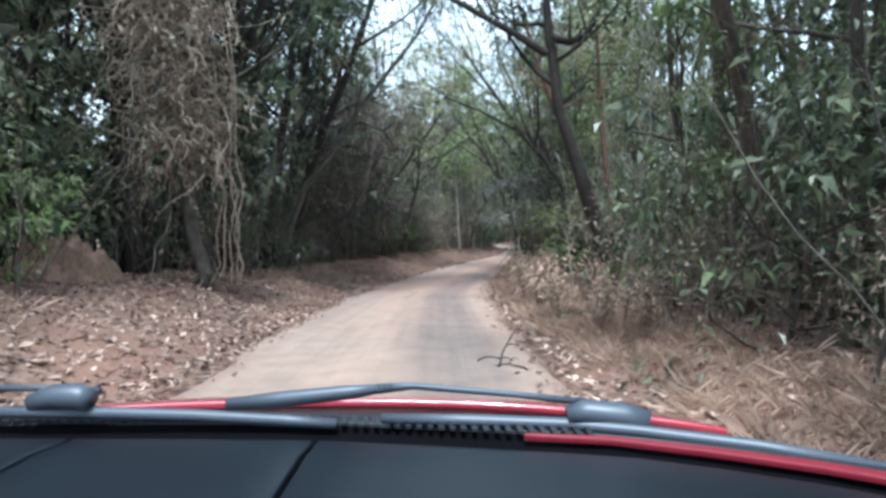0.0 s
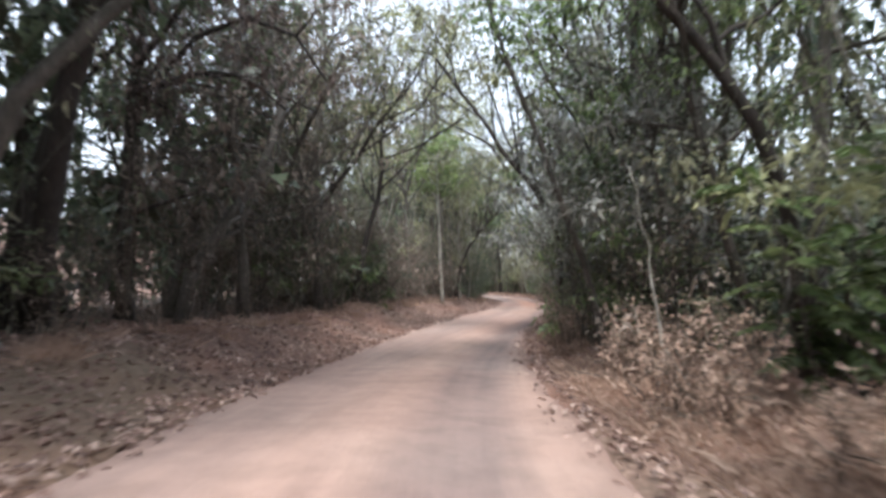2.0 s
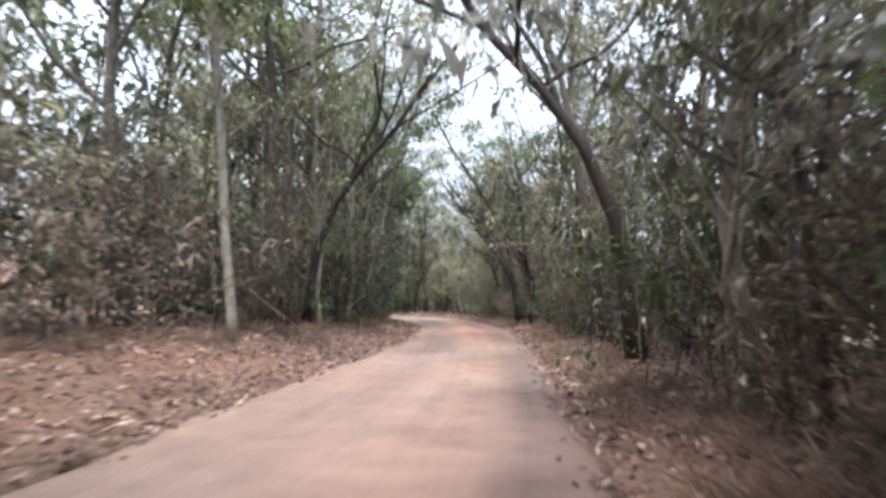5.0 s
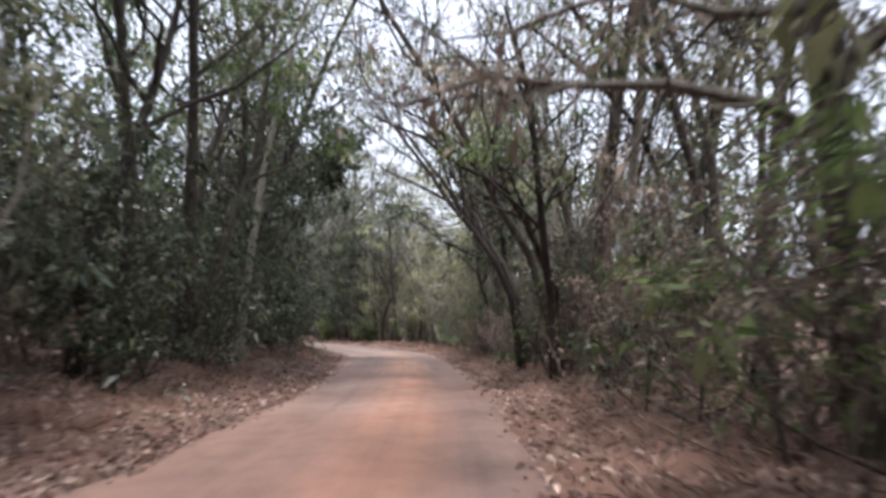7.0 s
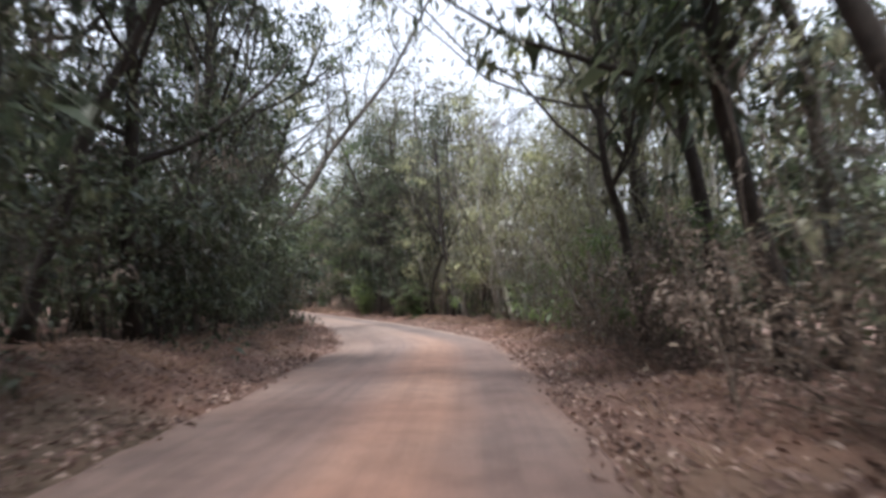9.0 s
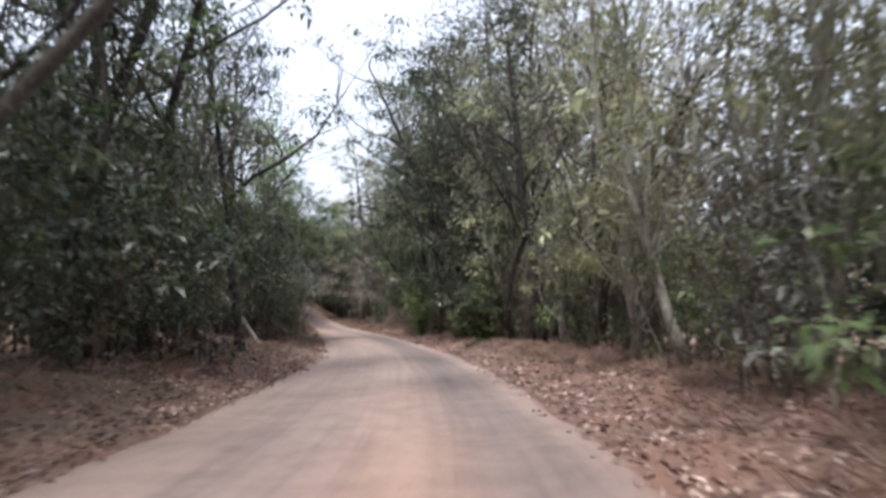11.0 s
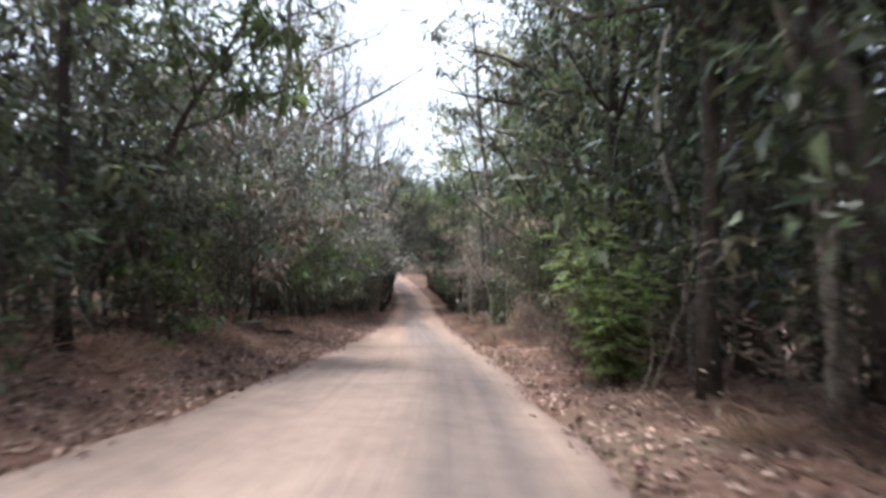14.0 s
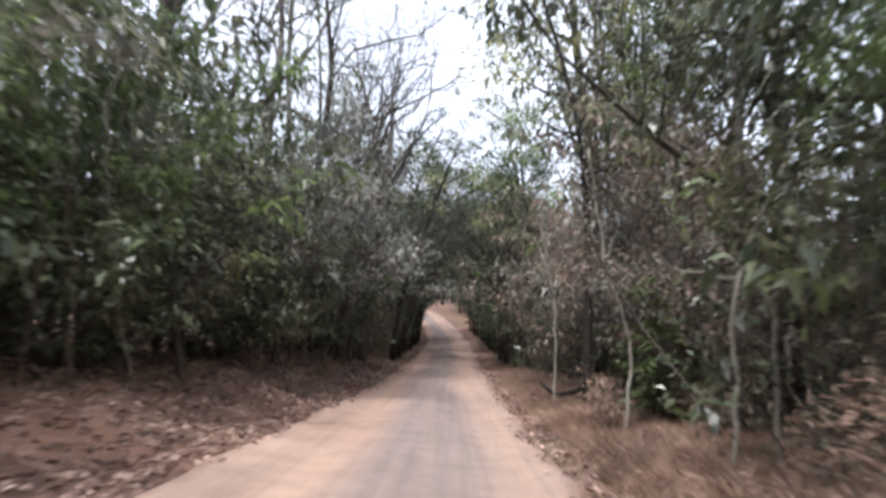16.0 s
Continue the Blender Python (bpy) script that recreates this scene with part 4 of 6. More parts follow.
    for y, side, kind, s in ((30, -1, "draped", 1.1), (33, -1, "draped", 1.15), (36, 1, "arch", 1.0), (42, -1, "arch", 1.0), (45, 1, "light", 1.1), (50, 1, "arch", 1.05), (60, 1, "draped", 1.0), (58, -1, "arch", 0.95),
                             (71, 1, "bare_arch", 1.0), (76, 1, "arch", 0.9), (107, 1, "bare_arch", 1.0), (114, 1, "bare_arch", 1.0), (120, 1, "arch", 0.9),
                             (151, -1, "bare_arch", 0.75), (158, 1, "arch", 0.8),
                             (166, -1, "leafy", 0.8), (169, 1, "leafy", 0.8), (173, -1, "leafy", 0.85), (176, 1, "leafy", 0.8)):
        put(TREES, {kind: 1}, y, side, 0.8, (0 if side < 0 else 180) + rng.uniform(-18, 18), s)
    for y in np.arange(61, 153, 1.5):
        if dim(y, -1) or low_wall(y, -1):
            put(BUSHES, {"dark": 1.0}, y + rng.uniform(-0.4, 0.4), -1, rng.uniform(2.4, 3.6) if y > 125 else rng.uniform(0.5, 1.6), rng.uniform(0, 360), rng.uniform(0.8, 1.25))
    for x, y, s, kind in ((5.0, 10.4, 1.05, "green"), (5.4, 12.6, 1.1, "dark"), (6.0, 9.2, 1.1, "dark"), (6.2, 11.4, 1.1, "green"), (5.6, 14.4, 1.0, "green"), (3.4, 7.4, 0.8, "dry"), (3.2, 9.0, 0.8, "brush"), (3.9, 6.2, 0.9, "dry")):
        place(pick(rng, BUSHES, {kind: 1}), x, y, rng.uniform(0, 360), s)
    for x, y, s in ((5.6, 8.0, 0.75), (5.4, 11.6, 0.75), (6.4, 14.6, 0.8), (6.6, 9.8, 0.9), (7.6, 12.8, 0.95), (6.8, 6.6, 0.85), (5.6, 25.8, 0.8), (6.2, 28.5, 0.85), (7.4, 24.0, 0.9)):
        place(pick(rng, TREES, {"mid": 1}), x, y, 180 + rng.uniform(-40, 40), s)
    for x, y, s, kind in ((5.6, 30.5, 0.9, "leafy"), (6.0, 33.5, 0.95, "leafy"), (6.4, 36.5, 0.95, "mid"), (7.2, 31.8, 1.0, "mid"), (8.0, 35.0, 1.05, "mid"), (7.6, 39.0, 1.1, "light"),
                          (8.8, 135.5, 1.1, "leafy"), (-0.8, 150.0, 1.1, "crown"), (-2.0, 154.4, 1.1, "crown"), (9.4, 128.0, 1.2, "leafy"),
                          (15.6, 84.5, 0.8, "arch"), (13.6, 73.5, 0.85, "arch"), (13.0, 69.0, 0.8, "arch")):
        place(pick(rng, TREES, {kind: 1}), x, y, 180 + rng.uniform(-25, 25), s)
    for x, y, s, kind in ((-9.9, 149.0, 1.35, "bare"), (-11.6, 152.4, 1.5, "bare"), (-11.0, 147.0, 1.2, "slender"), (4.4, 77.5, 1.1, "leafy"), (3.4, 80.5, 1.15, "leafy"), (4.6, 86.2, 1.1, "leafy"), (4.0, 89.8, 1.1, "leafy"), (2.6, 84.0, 1.2, "leafy"), (3.8, 66.5, 1.0, "arch"), (4.6, 70.5, 0.9, "mid"), (2.0, 101.6, 1.0, "leafy"), (1.6, 105.4, 1.0, "leafy"), (0.8, 112.4, 1.0, "leafy")):
        place(pick(rng, TREES, {kind: 1}), x, y, rng.uniform(-25, 25), s)
    for x, y, s in ((14.6, 68.0, 1.0), (15.4, 71.5, 1.1), (16.2, 74.8, 1.1), (17.0, 70.0, 1.1), (15.0, 64.6, 1.0)):
        place(pick(rng, TREES, {"bare": 1, "sparse": 1.2}), x, y, rng.uniform(0, 360), s)
    for y0, y1, step, side, kinds, near, far, big in ((123, 153, 1.5, -1, {"hang": 1.0, "shade": 0.3, "wither": 0.15}, 1.0, 2.2, 1.0), (74, 93, 2.0, -1, {"shade": 1.0}, 0.8, 1.8, 1.15), (98, 121, 2.0, -1, {"shade": 1.0, "hang": 0.3}, 0.8, 1.8, 1.15),
                                                      (137, 153, 1.9, 1, {"hang": 0.7, "wither": 1.0}, 0.8, 2.0, 1.0), (117, 127, 2.4, 1, {"shade": 1.0}, 1.2, 2.4, 1.15), (27, 44, 2.4, 1, {"hang": 1.0}, 1.0, 2.2, 1.1), (154, 180, 2.4, -1, {"shade": 1.0}, 0.2, 0.8, 1.1), (154, 180, 2.4, 1, {"shade": 1.0, "wither": 0.4}, 0.2, 0.8, 1.1)):
        for y in np.arange(y0, y1, step):
            put(BUSHES, kinds, y + rng.uniform(-0.5, 0.5), side, rng.uniform(near, far), (0 if side < 0 else 180) + rng.uniform(-40, 40), big * rng.uniform(0.8, 1.15))
    for y in np.arange(28, 41, 1.4):
        put(BUSHES, {"green": 1.0, "grey": 0.3}, y, 1, rng.uniform(0.8, 2.0), rng.uniform(0, 360), rng.uniform(0.9, 1.3))
    for y in np.arange(86, 119, 2.2):
        put(TREES, {"light": 1}, y, 1, rng.uniform(0.8, 3.2), rng.uniform(0, 360), rng.uniform(0.75, 1.05))
    for x, y, s in ((15.2, 103.0, 1.05), (15.6, 106.2, 1.15), (15.4, 109.4, 1.2), (14.4, 112.6, 1.2), (13.4, 113.6, 1.3), (12.6, 116.0, 1.3), (15.8, 101.0, 1.3), (16.6, 97.6, 1.3), (16.9, 93.4, 1.2), (9.8, 47, 1.1), (10.8, 51.5, 1.2), (11.4, 56, 1.1), (3.0, 58, 1.1), (3.8, 62, 1.0), (2.2, 66, 1.1)):
        place(pick(rng, TREES, {"light": 1}), x, y, rng.uniform(0, 360), s)
    for x, y, turn, s, kind in ((5.9, 17.4, 170, 1.0, "light"), (6.6, 19.6, 200, 1.15, "light"), (5.8, 21.8, 180, 1.0, "light"), (6.6, 23.8, 160, 1.1, "light"), (8.4, 16.2, 180, 1.0, "mid"), (8.8, 20.4, 180, 1.3, "light"), (-8.6, 21.0, 0, 1.1, "leafy"), (-8.8, 16.8, 0, 1.1, "leafy"),
                                (5.9, 24.8, 185, 1.0, "arch"), (-5.0, 41.0, -10, 1.0, "arch"), (-6.4, 45.0, 40, 0.9, "crown"), (-5.6, 48.6, 120, 0.85, "crown")):
        place(TREES[kind, 2 if kind in ("arch", "light", "crown") else int(rng.integers(4))], x, y, turn, s)
    for y in np.arange(59, 80, 3.2):
        put(BUSHES, {"wither": 1.0, "hang": 0.6}, y + rng.uniform(-0.5, 0.5), 1, rng.uniform(2.8, 4.4), 180 + rng.uniform(-40, 40), rng.uniform(0.65, 0.85))
    for y, gap, s in ((116.0, 3.2, 1.1), (119.0, 1.6, 1.0), (138.5, 1.6, 1.05), (141.5, 1.6, 1.0)):
        put(TREES, {"leafy": 1}, y, 1, gap, 180 + rng.uniform(-25, 25), s)
    for y in np.arange(9, 27, 0.9):
        put(BUSHES, {"brush": 1}, y, 1, rng.uniform(-0.7, 0.7), rng.uniform(0, 360), rng.uniform(0.5, 1.0))
    for y in np.arange(134, 149, 0.8):
        put(BUSHES, {"brush": 1}, y, 1, rng.uniform(-1.2, 0.8), rng.uniform(0, 360), rng.uniform(0.4, 0.9))


scatter()


def deep_woods():
    """The woods behind the first rows, as one mass of trunks and leaves."""
    rng = np.random.default_rng(21)
    kinds = [grow(60 + i, 12.0, 0.16, 9, 0.12, 3.8, (0, 0), 2, 10, (0.36, 0.24), 0.65, 0.15, sides=5, fine=None, domes=22, dome=(1.3, 40), flat=0.8) for i in range(4)]
    g = Geo()
    spots = []
    for side, rows in ((-1, (9.0, 13.5, 19.0)), (1, (9.0, 13.5, 21.0))):
        for k, gap in enumerate(rows):
            # rows behind y = 0 are unseen: added to close the rear and block light
            for y in np.arange(-22, 235, 4.6 if side < 0 else 5.6):
                yy = y + rng.uniform(-2, 2)
                x = float(line(yy) + side * (edge(yy, side) + verge(yy, side) + gap + rng.uniform(-1.5, 1.5)))
                if (k == 2 and side > 0 and not airy(yy, side)) or not (airy(yy, side) or (side > 0 and 56 < yy < 90) or thin(yy, side) or (side > 0 and 97 < yy < 117) or (side < 0 and (58 < yy < 72 or 34 < yy < 57 and k > 0 or k == 2 and rng.random() < 0.5))) or rng.random() < 0.25:
                    spots.append((x, yy))
    spots += [(float(line(y)) - 10.5 + float(rng.uniform(-1, 1)), float(y)) for y in np.arange(4, 42, 2.4)]
    spots += [(float(x), float(y)) for x, y in zip(rng.uniform(-75, 0, 40), rng.uniform(236, 262, 40))]
    low = [grow(80 + i, 3.6, 0.05, 8, 0.04, 1.9, (0, 0), 2, 10, (0.26, 0.16), 0.5, 0.18, 0.15, sides=5, fine=None, domes=16, dome=(0.8, 34), flat=0.85) for i in range(3)]
    under = []
    for side in (-1, 1):
        for gap in (4.6, 7.0):
            for y in np.arange(-4, 205, 2.8):
                yy = y + rng.uniform(-1, 1)
                if not ((airy(yy, side) or thin(yy, side)) and (gap > 5 or rng.random() < 0.6)):
                    under.append((float(line(yy) + side * (edge(yy, side) + verge(yy, side) + gap + rng.uniform(-0.8, 0.8))), yy))
    for k, (x, y) in enumerate(spots + under):
        wood, green = kinds[int(rng.integers(4))] if k < len(spots) else low[int(rng.integers(3))]
        a, s = rng.uniform(0, 6.28), rng.uniform(0.75, 1.15)
        turn = np.array([[np.cos(a), -np.sin(a), 0], [np.sin(a), np.cos(a), 0], [0, 0, 1]]) * s
        for slot, src in enumerate((wood, green)):
            g.slot = slot
            k0, v = g.k, np.concatenate(src.v) @ turn.T + [x, y, float(ground_z(x, y))]
            g.v.append(v)
            g.f.extend([[q + k0 for q in f] for f in src.f])
            g.m.extend([slot] * len(src.f))
            g.k += len(v)
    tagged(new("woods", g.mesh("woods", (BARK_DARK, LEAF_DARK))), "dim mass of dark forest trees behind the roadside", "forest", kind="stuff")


deep_woods()


# ---- single trees that stand out ----
def hero(kind, label, pts, radius, bark, leaf_mat, seed, group="", foot=None, **how):
    """A tree whose trunk follows pts, from the ground up."""
    pts = [np.array(p, float) for p in pts]
    foot = foot or (float(pts[0][0]), float(pts[0][1]))
    base = np.array([foot[0], foot[1], float(ground_z(*foot))])
    rel = [np.array([0, 0, -0.2])] + [p - base for p in pts if p[2] > base[2] + 0.15]
    how["extra"] = [[np.array(q, float) - base for q in arm] for arm in how.get("extra", ())]
    wood, green = grow(seed, 0, radius, how.pop("limbs", 8), how.pop("low", 0.5), how.pop("spread", 2.6), trunk=rel, split=True, base=base, **how)
    root = plant(kind, label, "tree", group, wood, green, bark, leaf_mat)
    root.location = base
    return root


def heroes():
    hero("tree", "pale-trunked leaning tree beside the bank, crown high above", [(5.2, 74.26, -8.1), (5.41, 74.23, -6.85), (5.43, 74.23, -5.44), (5.89, 74.15, -3.6), (6.03, 74.13, -1.93), (6.64, 74.02, 0.77), (7.04, 73.95, 1.95), (7.91, 73.8, 4.5)],
         0.14, BARK_PALE, LEAF_OLIVE, 301, limbs=9, low=0.6, spread=2.6, subs=6, per_sub=14, leaf=(0.16, 0.07), cluster=0.4)
    hero("tree", "dark leaning tree with a hanging clump of broad leaves", [(3.72, 83.48, -9.5), (4.11, 83.46, -8.59), (4.67, 83.43, -7.21), (5.08, 83.41, -5.53), (6.07, 83.35, -4.37), (6.4, 83.33, -3.49), (7.2, 83.3, -2.1), (7.9, 83.1, -0.6)],
         0.16, BARK_DARK, LEAF_DARK, 302, limbs=9, low=0.66, spread=2.2, subs=6, per_sub=30, leaf=(0.36, 0.13), cluster=0.5, top=0.2, domes=9, dome=(0.7, 60))
    hero("tree", "thick dark leaning tree with a heavy dark crown", [(15.83, 80.03, -10.1), (15.66, 80.04, -8.53), (15.26, 80.06, -7.7), (15.05, 80.07, -6.8), (14.77, 80.09, -5.7), (14.74, 80.09, -4.75), (14.65, 80.09, -3.3), (14.4, 80.1, -1.0)],
         0.18, BARK_DARK, LEAF_DARK, 303, limbs=14, low=0.4, spread=3.4, toward=(-1, 0), domes=40, dome=(0.8, 95), fine=None, subs=5, per_sub=10, leaf=(0.24, 0.11), cluster=0.42)
    hero("tree", "dark forked tree on the bank with a half-bare crown", [(3.47, 92.71, -10.98), (3.74, 92.7, -8.56), (4.36, 92.66, -6.73), (4.69, 92.65, -5.07), (4.37, 92.66, -3.6), (3.7, 92.7, -1.76), (3.22, 92.73, 0.08)],
         0.2, BARK_DARK, LEAF_DARK, 304, limbs=11, low=0.5, spread=3.0, subs=6, per_sub=22, cluster=0.45, domes=22, dome=(0.8, 90), fine=None, extra=[[(4.69, 92.65, -5.07), (5.47, 92.6, -3.81), (6.4, 92.55, -3.46), (7.33, 92.5, -3.03), (8.4, 92.4, -2.2)]])
    hero("tree", "straight slim pale trunk topped by a bright green crown", [(1.42, 52.48, -5.76), (1.33, 52.5, -4.82), (1.2, 52.52, -2.0), (1.11, 52.53, -0.33), (1.02, 52.54, 2.6)],
         0.11, BARK_PALE, LEAF_LIME, 305, limbs=15, low=0.68, spread=1.9, subs=5, per_sub=12, leaf=(0.16, 0.08), cluster=0.36, top=0.1, taper=0.5, domes=30, dome=(0.6, 90), fine=None, elev=(-0.1, 0.9))
    hero("tree", "thin grey leaning trunk reaching over the road edge", [(4.1, 29.4, -3.36), (3.58, 29.43, -1.99), (3.31, 29.44, -1.45), (2.94, 29.46, -0.46), (2.66, 29.48, 0.35), (2.38, 29.5, 1.15), (1.98, 29.52, 1.85), (1.48, 29.55, 3.17), (0.9, 29.9, 5.2)],
         0.1, BARK_GREY, LEAF_GREEN, 306, limbs=9, low=0.6, spread=2.4, subs=6, per_sub=18, cluster=0.4)
    hero("tree", "dark crooked tree whose limb arches over the road", [(4.6, 16.0, -2.0), (4.37, 16.0, -1.2), (3.7, 16.0, 0.76), (3.14, 16.0, 2.06), (2.79, 16.0, 3.06), (2.68, 16.0, 4.04), (2.6, 16.0, 5.0), (2.49, 16.0, 6.21), (2.3, 16.2, 8.0)],
         0.24, BARK_DARK, LEAF_DARK, 307, limbs=10, low=0.5, spread=3.2, subs=6, per_sub=20, cluster=0.42, extra=[[(2.62, 16.0, 4.11), (2.07, 16.0, 4.45), (1.35, 16.0, 4.83), (0.5, 16.0, 5.27), (-0.35, 16.0, 5.74), (-1.3, 16.0, 6.4)], [(2.7, 16.0, 4.5), (3.22, 16.0, 4.38), (3.57, 16.0, 4.45), (3.9, 16.0, 5.14), (4.3, 16.0, 6.0)]])
    hero("tree", "reddish-barked leaning tree at the road edge", [(5.6, 19.7, -2.4), (5.07, 19.7, -0.35), (4.13, 19.7, 1.79), (3.52, 19.7, 3.04), (2.92, 19.7, 4.41), (2.69, 19.69, 5.21), (2.17, 19.69, 6.8)],
         0.16, BARK_RED, LEAF_OLIVE, 308, limbs=7, low=0.6, spread=2.6, subs=6, per_sub=16, cluster=0.4)
    hero("tree", "slim reddish-barked tree rising straight", [(5.75, 19.9, -2.4), (5.43, 19.7, -0.35), (4.93, 19.7, 3.18), (4.77, 19.7, 5.22), (4.62, 19.7, 7.2)],
         0.12, BARK_RED, LEAF_OLIVE, 309, limbs=7, low=0.6, spread=2.4, subs=6, per_sub=16, cluster=0.4)
    hero("tree", "brown trunk behind the thicket with bare limbs", [(-9.38, 50.04, -5.0), (-9.32, 50.04, -1.28), (-9.55, 50.06, 1.21), (-9.32, 50.04, 3.49), (-9.86, 50.1, 5.0), (-10.3, 50.15, 6.9)],
         0.24, BARK_RED, LEAF_OLIVE, 310, limbs=8, low=0.5, spread=3.2, subs=6, per_sub=6, cluster=0.4)
    hero("tree", "dark slim tree standing in the roadside thicket", [(5.44, 38.98, -4.42), (5.27, 39.0, -2.71), (5.21, 39.01, -1.64), (5.15, 39.02, -0.59), (4.93, 39.04, 0.67), (4.82, 39.06, 2.13), (4.6, 39, 4.5)],
         0.14, BARK_DARK, LEAF_DARK, 311, limbs=10, low=0.45, spread=2.6, subs=6, per_sub=20, cluster=0.4)
    for k, (pts, r, bark, per) in enumerate((
            ([(15.03, 65.82, -7.35), (14.88, 65.85, -5.48), (14.62, 65.89, -4.34), (14.21, 65.96, -2.98), (13.84, 66.03, -2.03), (13.48, 66.09, -0.87), (13.1, 66.2, 1.6)], 0.13, BARK_DARK, 9),
            ([(15.72, 65.81, -7.57), (15.77, 65.8, -4.84), (15.93, 65.77, -3.46), (15.67, 65.82, -2.4), (15.83, 65.79, -0.8), (15.7, 65.8, 2.0)], 0.11, BARK_DARK, 9),
            ([(16.19, 69.27, -7.59), (16.11, 69.28, -5.25), (15.63, 69.37, -3.05), (14.81, 69.51, -1.81), (13.44, 69.74, -0.71), (12.48, 69.9, 0.12)], 0.13, BARK_DARK, 10),
            ([(15.2, 76.25, -8.84), (15.43, 76.21, -5.45), (15.61, 76.18, -2.44), (15.7, 76.17, -0.03), (15.9, 76, 2.0)], 0.11, BARK_PALE, 9),
            ([(16.48, 82.83, -9.79), (15.8, 82.95, -6.15), (15.4, 83.02, -4.06), (15.5, 83.0, -0.11), (15.2, 83.05, 2.54)], 0.15, BARK_DARK, 18))):
        hero("tree", "crooked slim tree with a thin crown among the roadside trees", pts, r, bark, LEAF_OLIVE, 320 + k, "crooked slim trees", limbs=9, low=0.5, spread=2.4, subs=6, per_sub=per, leaf=(0.16, 0.07), cluster=0.38, wander=0.2)
    hero("tree", "thin pale straight trunk in front of the dark thicket", [(3.19, 104.47, -12.3), (3.36, 104.5, -10.38), (3.33, 104.49, -9.17), (3.41, 104.51, -7.6), (3.38, 104.5, -6.02), (3.45, 104.52, -4.57), (3.4, 104.5, -2.0)],
         0.075, BARK_PALE, LEAF_OLIVE, 330, limbs=7, low=0.65, spread=1.8, subs=5, per_sub=12, cluster=0.35)
    hero("tree", "half-bare dark tree with a long crooked limb over the bank", [(3.89, 106.91, -12.7), (3.73, 106.88, -9.59), (3.58, 106.86, -7.04), (3.39, 106.82, -4.75), (3.19, 106.79, -3.04), (3.06, 106.76, -1.6)],
         0.15, BARK_DARK, LEAF_OLIVE, 331, limbs=9, low=0.5, spread=2.6, subs=7, per_sub=3, lift=0.2, elev=(0.5, 1.2), wander=0.2,
         extra=[[(3.65, 106.8, -7.91), (4.23, 106.79, -7.22), (5.2, 106.97, -6.81), (6.18, 107.14, -6.11), (6.87, 107.26, -5.56), (7.3, 107.33, -4.57), (7.37, 107.35, -3.73)]])
    hero("tree", "thick dark tree wrapped in creepers beside a leafy clearing", [(13.42, 112.1, -13.0), (13.35, 112.09, -11.63), (13.38, 112.09, -10.32), (13.04, 112.02, -8.43), (12.87, 111.99, -7.09), (12.84, 111.98, -5.74), (12.7, 111.96, -4.0), (12.6, 112, -1.5)],
         0.25, BARK_DARK, LEAF_OLIVE, 332, limbs=12, low=0.4, spread=2.8, subs=7, per_sub=10, cluster=0.4, wander=0.2)
    hero("tree", "dark tree with crooked bare limbs above dense foliage", [(11.9, 117.3, -13.4), (11.85, 117.29, -8.48), (11.47, 117.21, -7.03), (11.56, 117.23, -5.57), (12.0, 117.32, -4.09), (12.1, 117.34, -2.3)],
         0.19, BARK_DARK, LEAF_DARK, 333, limbs=9, low=0.35, spread=2.8, subs=6, per_sub=9, cluster=0.42, wander=0.2, domes=14, dome=(0.9, 60),
         extra=[[(11.78, 117.38, -8.32), (10.76, 117.16, -7.0), (9.77, 116.95, -6.56), (8.77, 116.74, -6.26), (7.92, 116.56, -6.19), (7.42, 116.45, -6.34)],
                [(11.7, 117.3, -9.2), (10.75, 117.27, -8.89), (9.89, 117.08, -8.3), (8.9, 116.87, -7.12), (8.61, 116.81, -6.23), (7.9, 116.66, -4.89), (6.74, 116.41, -4.14)]])
    hero("tree", "pale crooked trunk rising from the dark thicket", [(9.56, 122.31, -14.5), (9.36, 122.25, -11.97), (9.2, 122.2, -10.8), (8.95, 122.13, -9.84), (8.6, 122.02, -8.88), (8.45, 121.98, -7.51), (8.3, 121.9, -5.0)],
         0.11, BARK_PALE, LEAF_DARK, 334, limbs=8, low=0.6, spread=2.4, subs=6, per_sub=16, cluster=0.4)
    hero("tree", "tall dark olive tree whose crown hangs over the road", [(10.6, 124.6, -14.4), (10.5, 124.6, -12.0), (10.3, 124.6, -9.5), (9.9, 124.6, -7.2), (9.5, 124.5, -5.0), (9.1, 124.5, -2.5)],
         0.17, BARK_DARK, LEAF_DARK, 341, limbs=14, low=0.5, toward=(-1, 0), spread=4.0, subs=5, per_sub=8, leaf=(0.14, 0.075), cluster=0.42, top=0.2, domes=42, dome=(0.85, 120), fine=None, wander=0.2, elev=(0.0, 0.9))
    hero("tree", "dark tree whose level limb carries leaves above the road", [(5.9, 133.5, -15.2), (5.7, 133.5, -12.2), (5.3, 133.4, -9.8), (4.8, 133.3, -7.8), (4.4, 133.2, -5.6)],
         0.18, BARK_DARK, LEAF_DARK, 343, limbs=8, low=0.6, spread=2.6, subs=5, per_sub=8, leaf=(0.14, 0.075), cluster=0.42, top=0.2, domes=34, dome=(0.75, 105), fine=None, wander=0.2, elev=(0.0, 0.9),
         extra=[[(5.1, 133.4, -8.8), (4.2, 133.2, -8.0), (3.2, 133.1, -7.7), (2.0, 133.0, -7.5), (0.8, 133.0, -7.1)], [(4.9, 133.3, -8.0), (3.9, 132.8, -6.9), (2.8, 132.6, -6.3), (1.6, 132.5, -6.1)]])
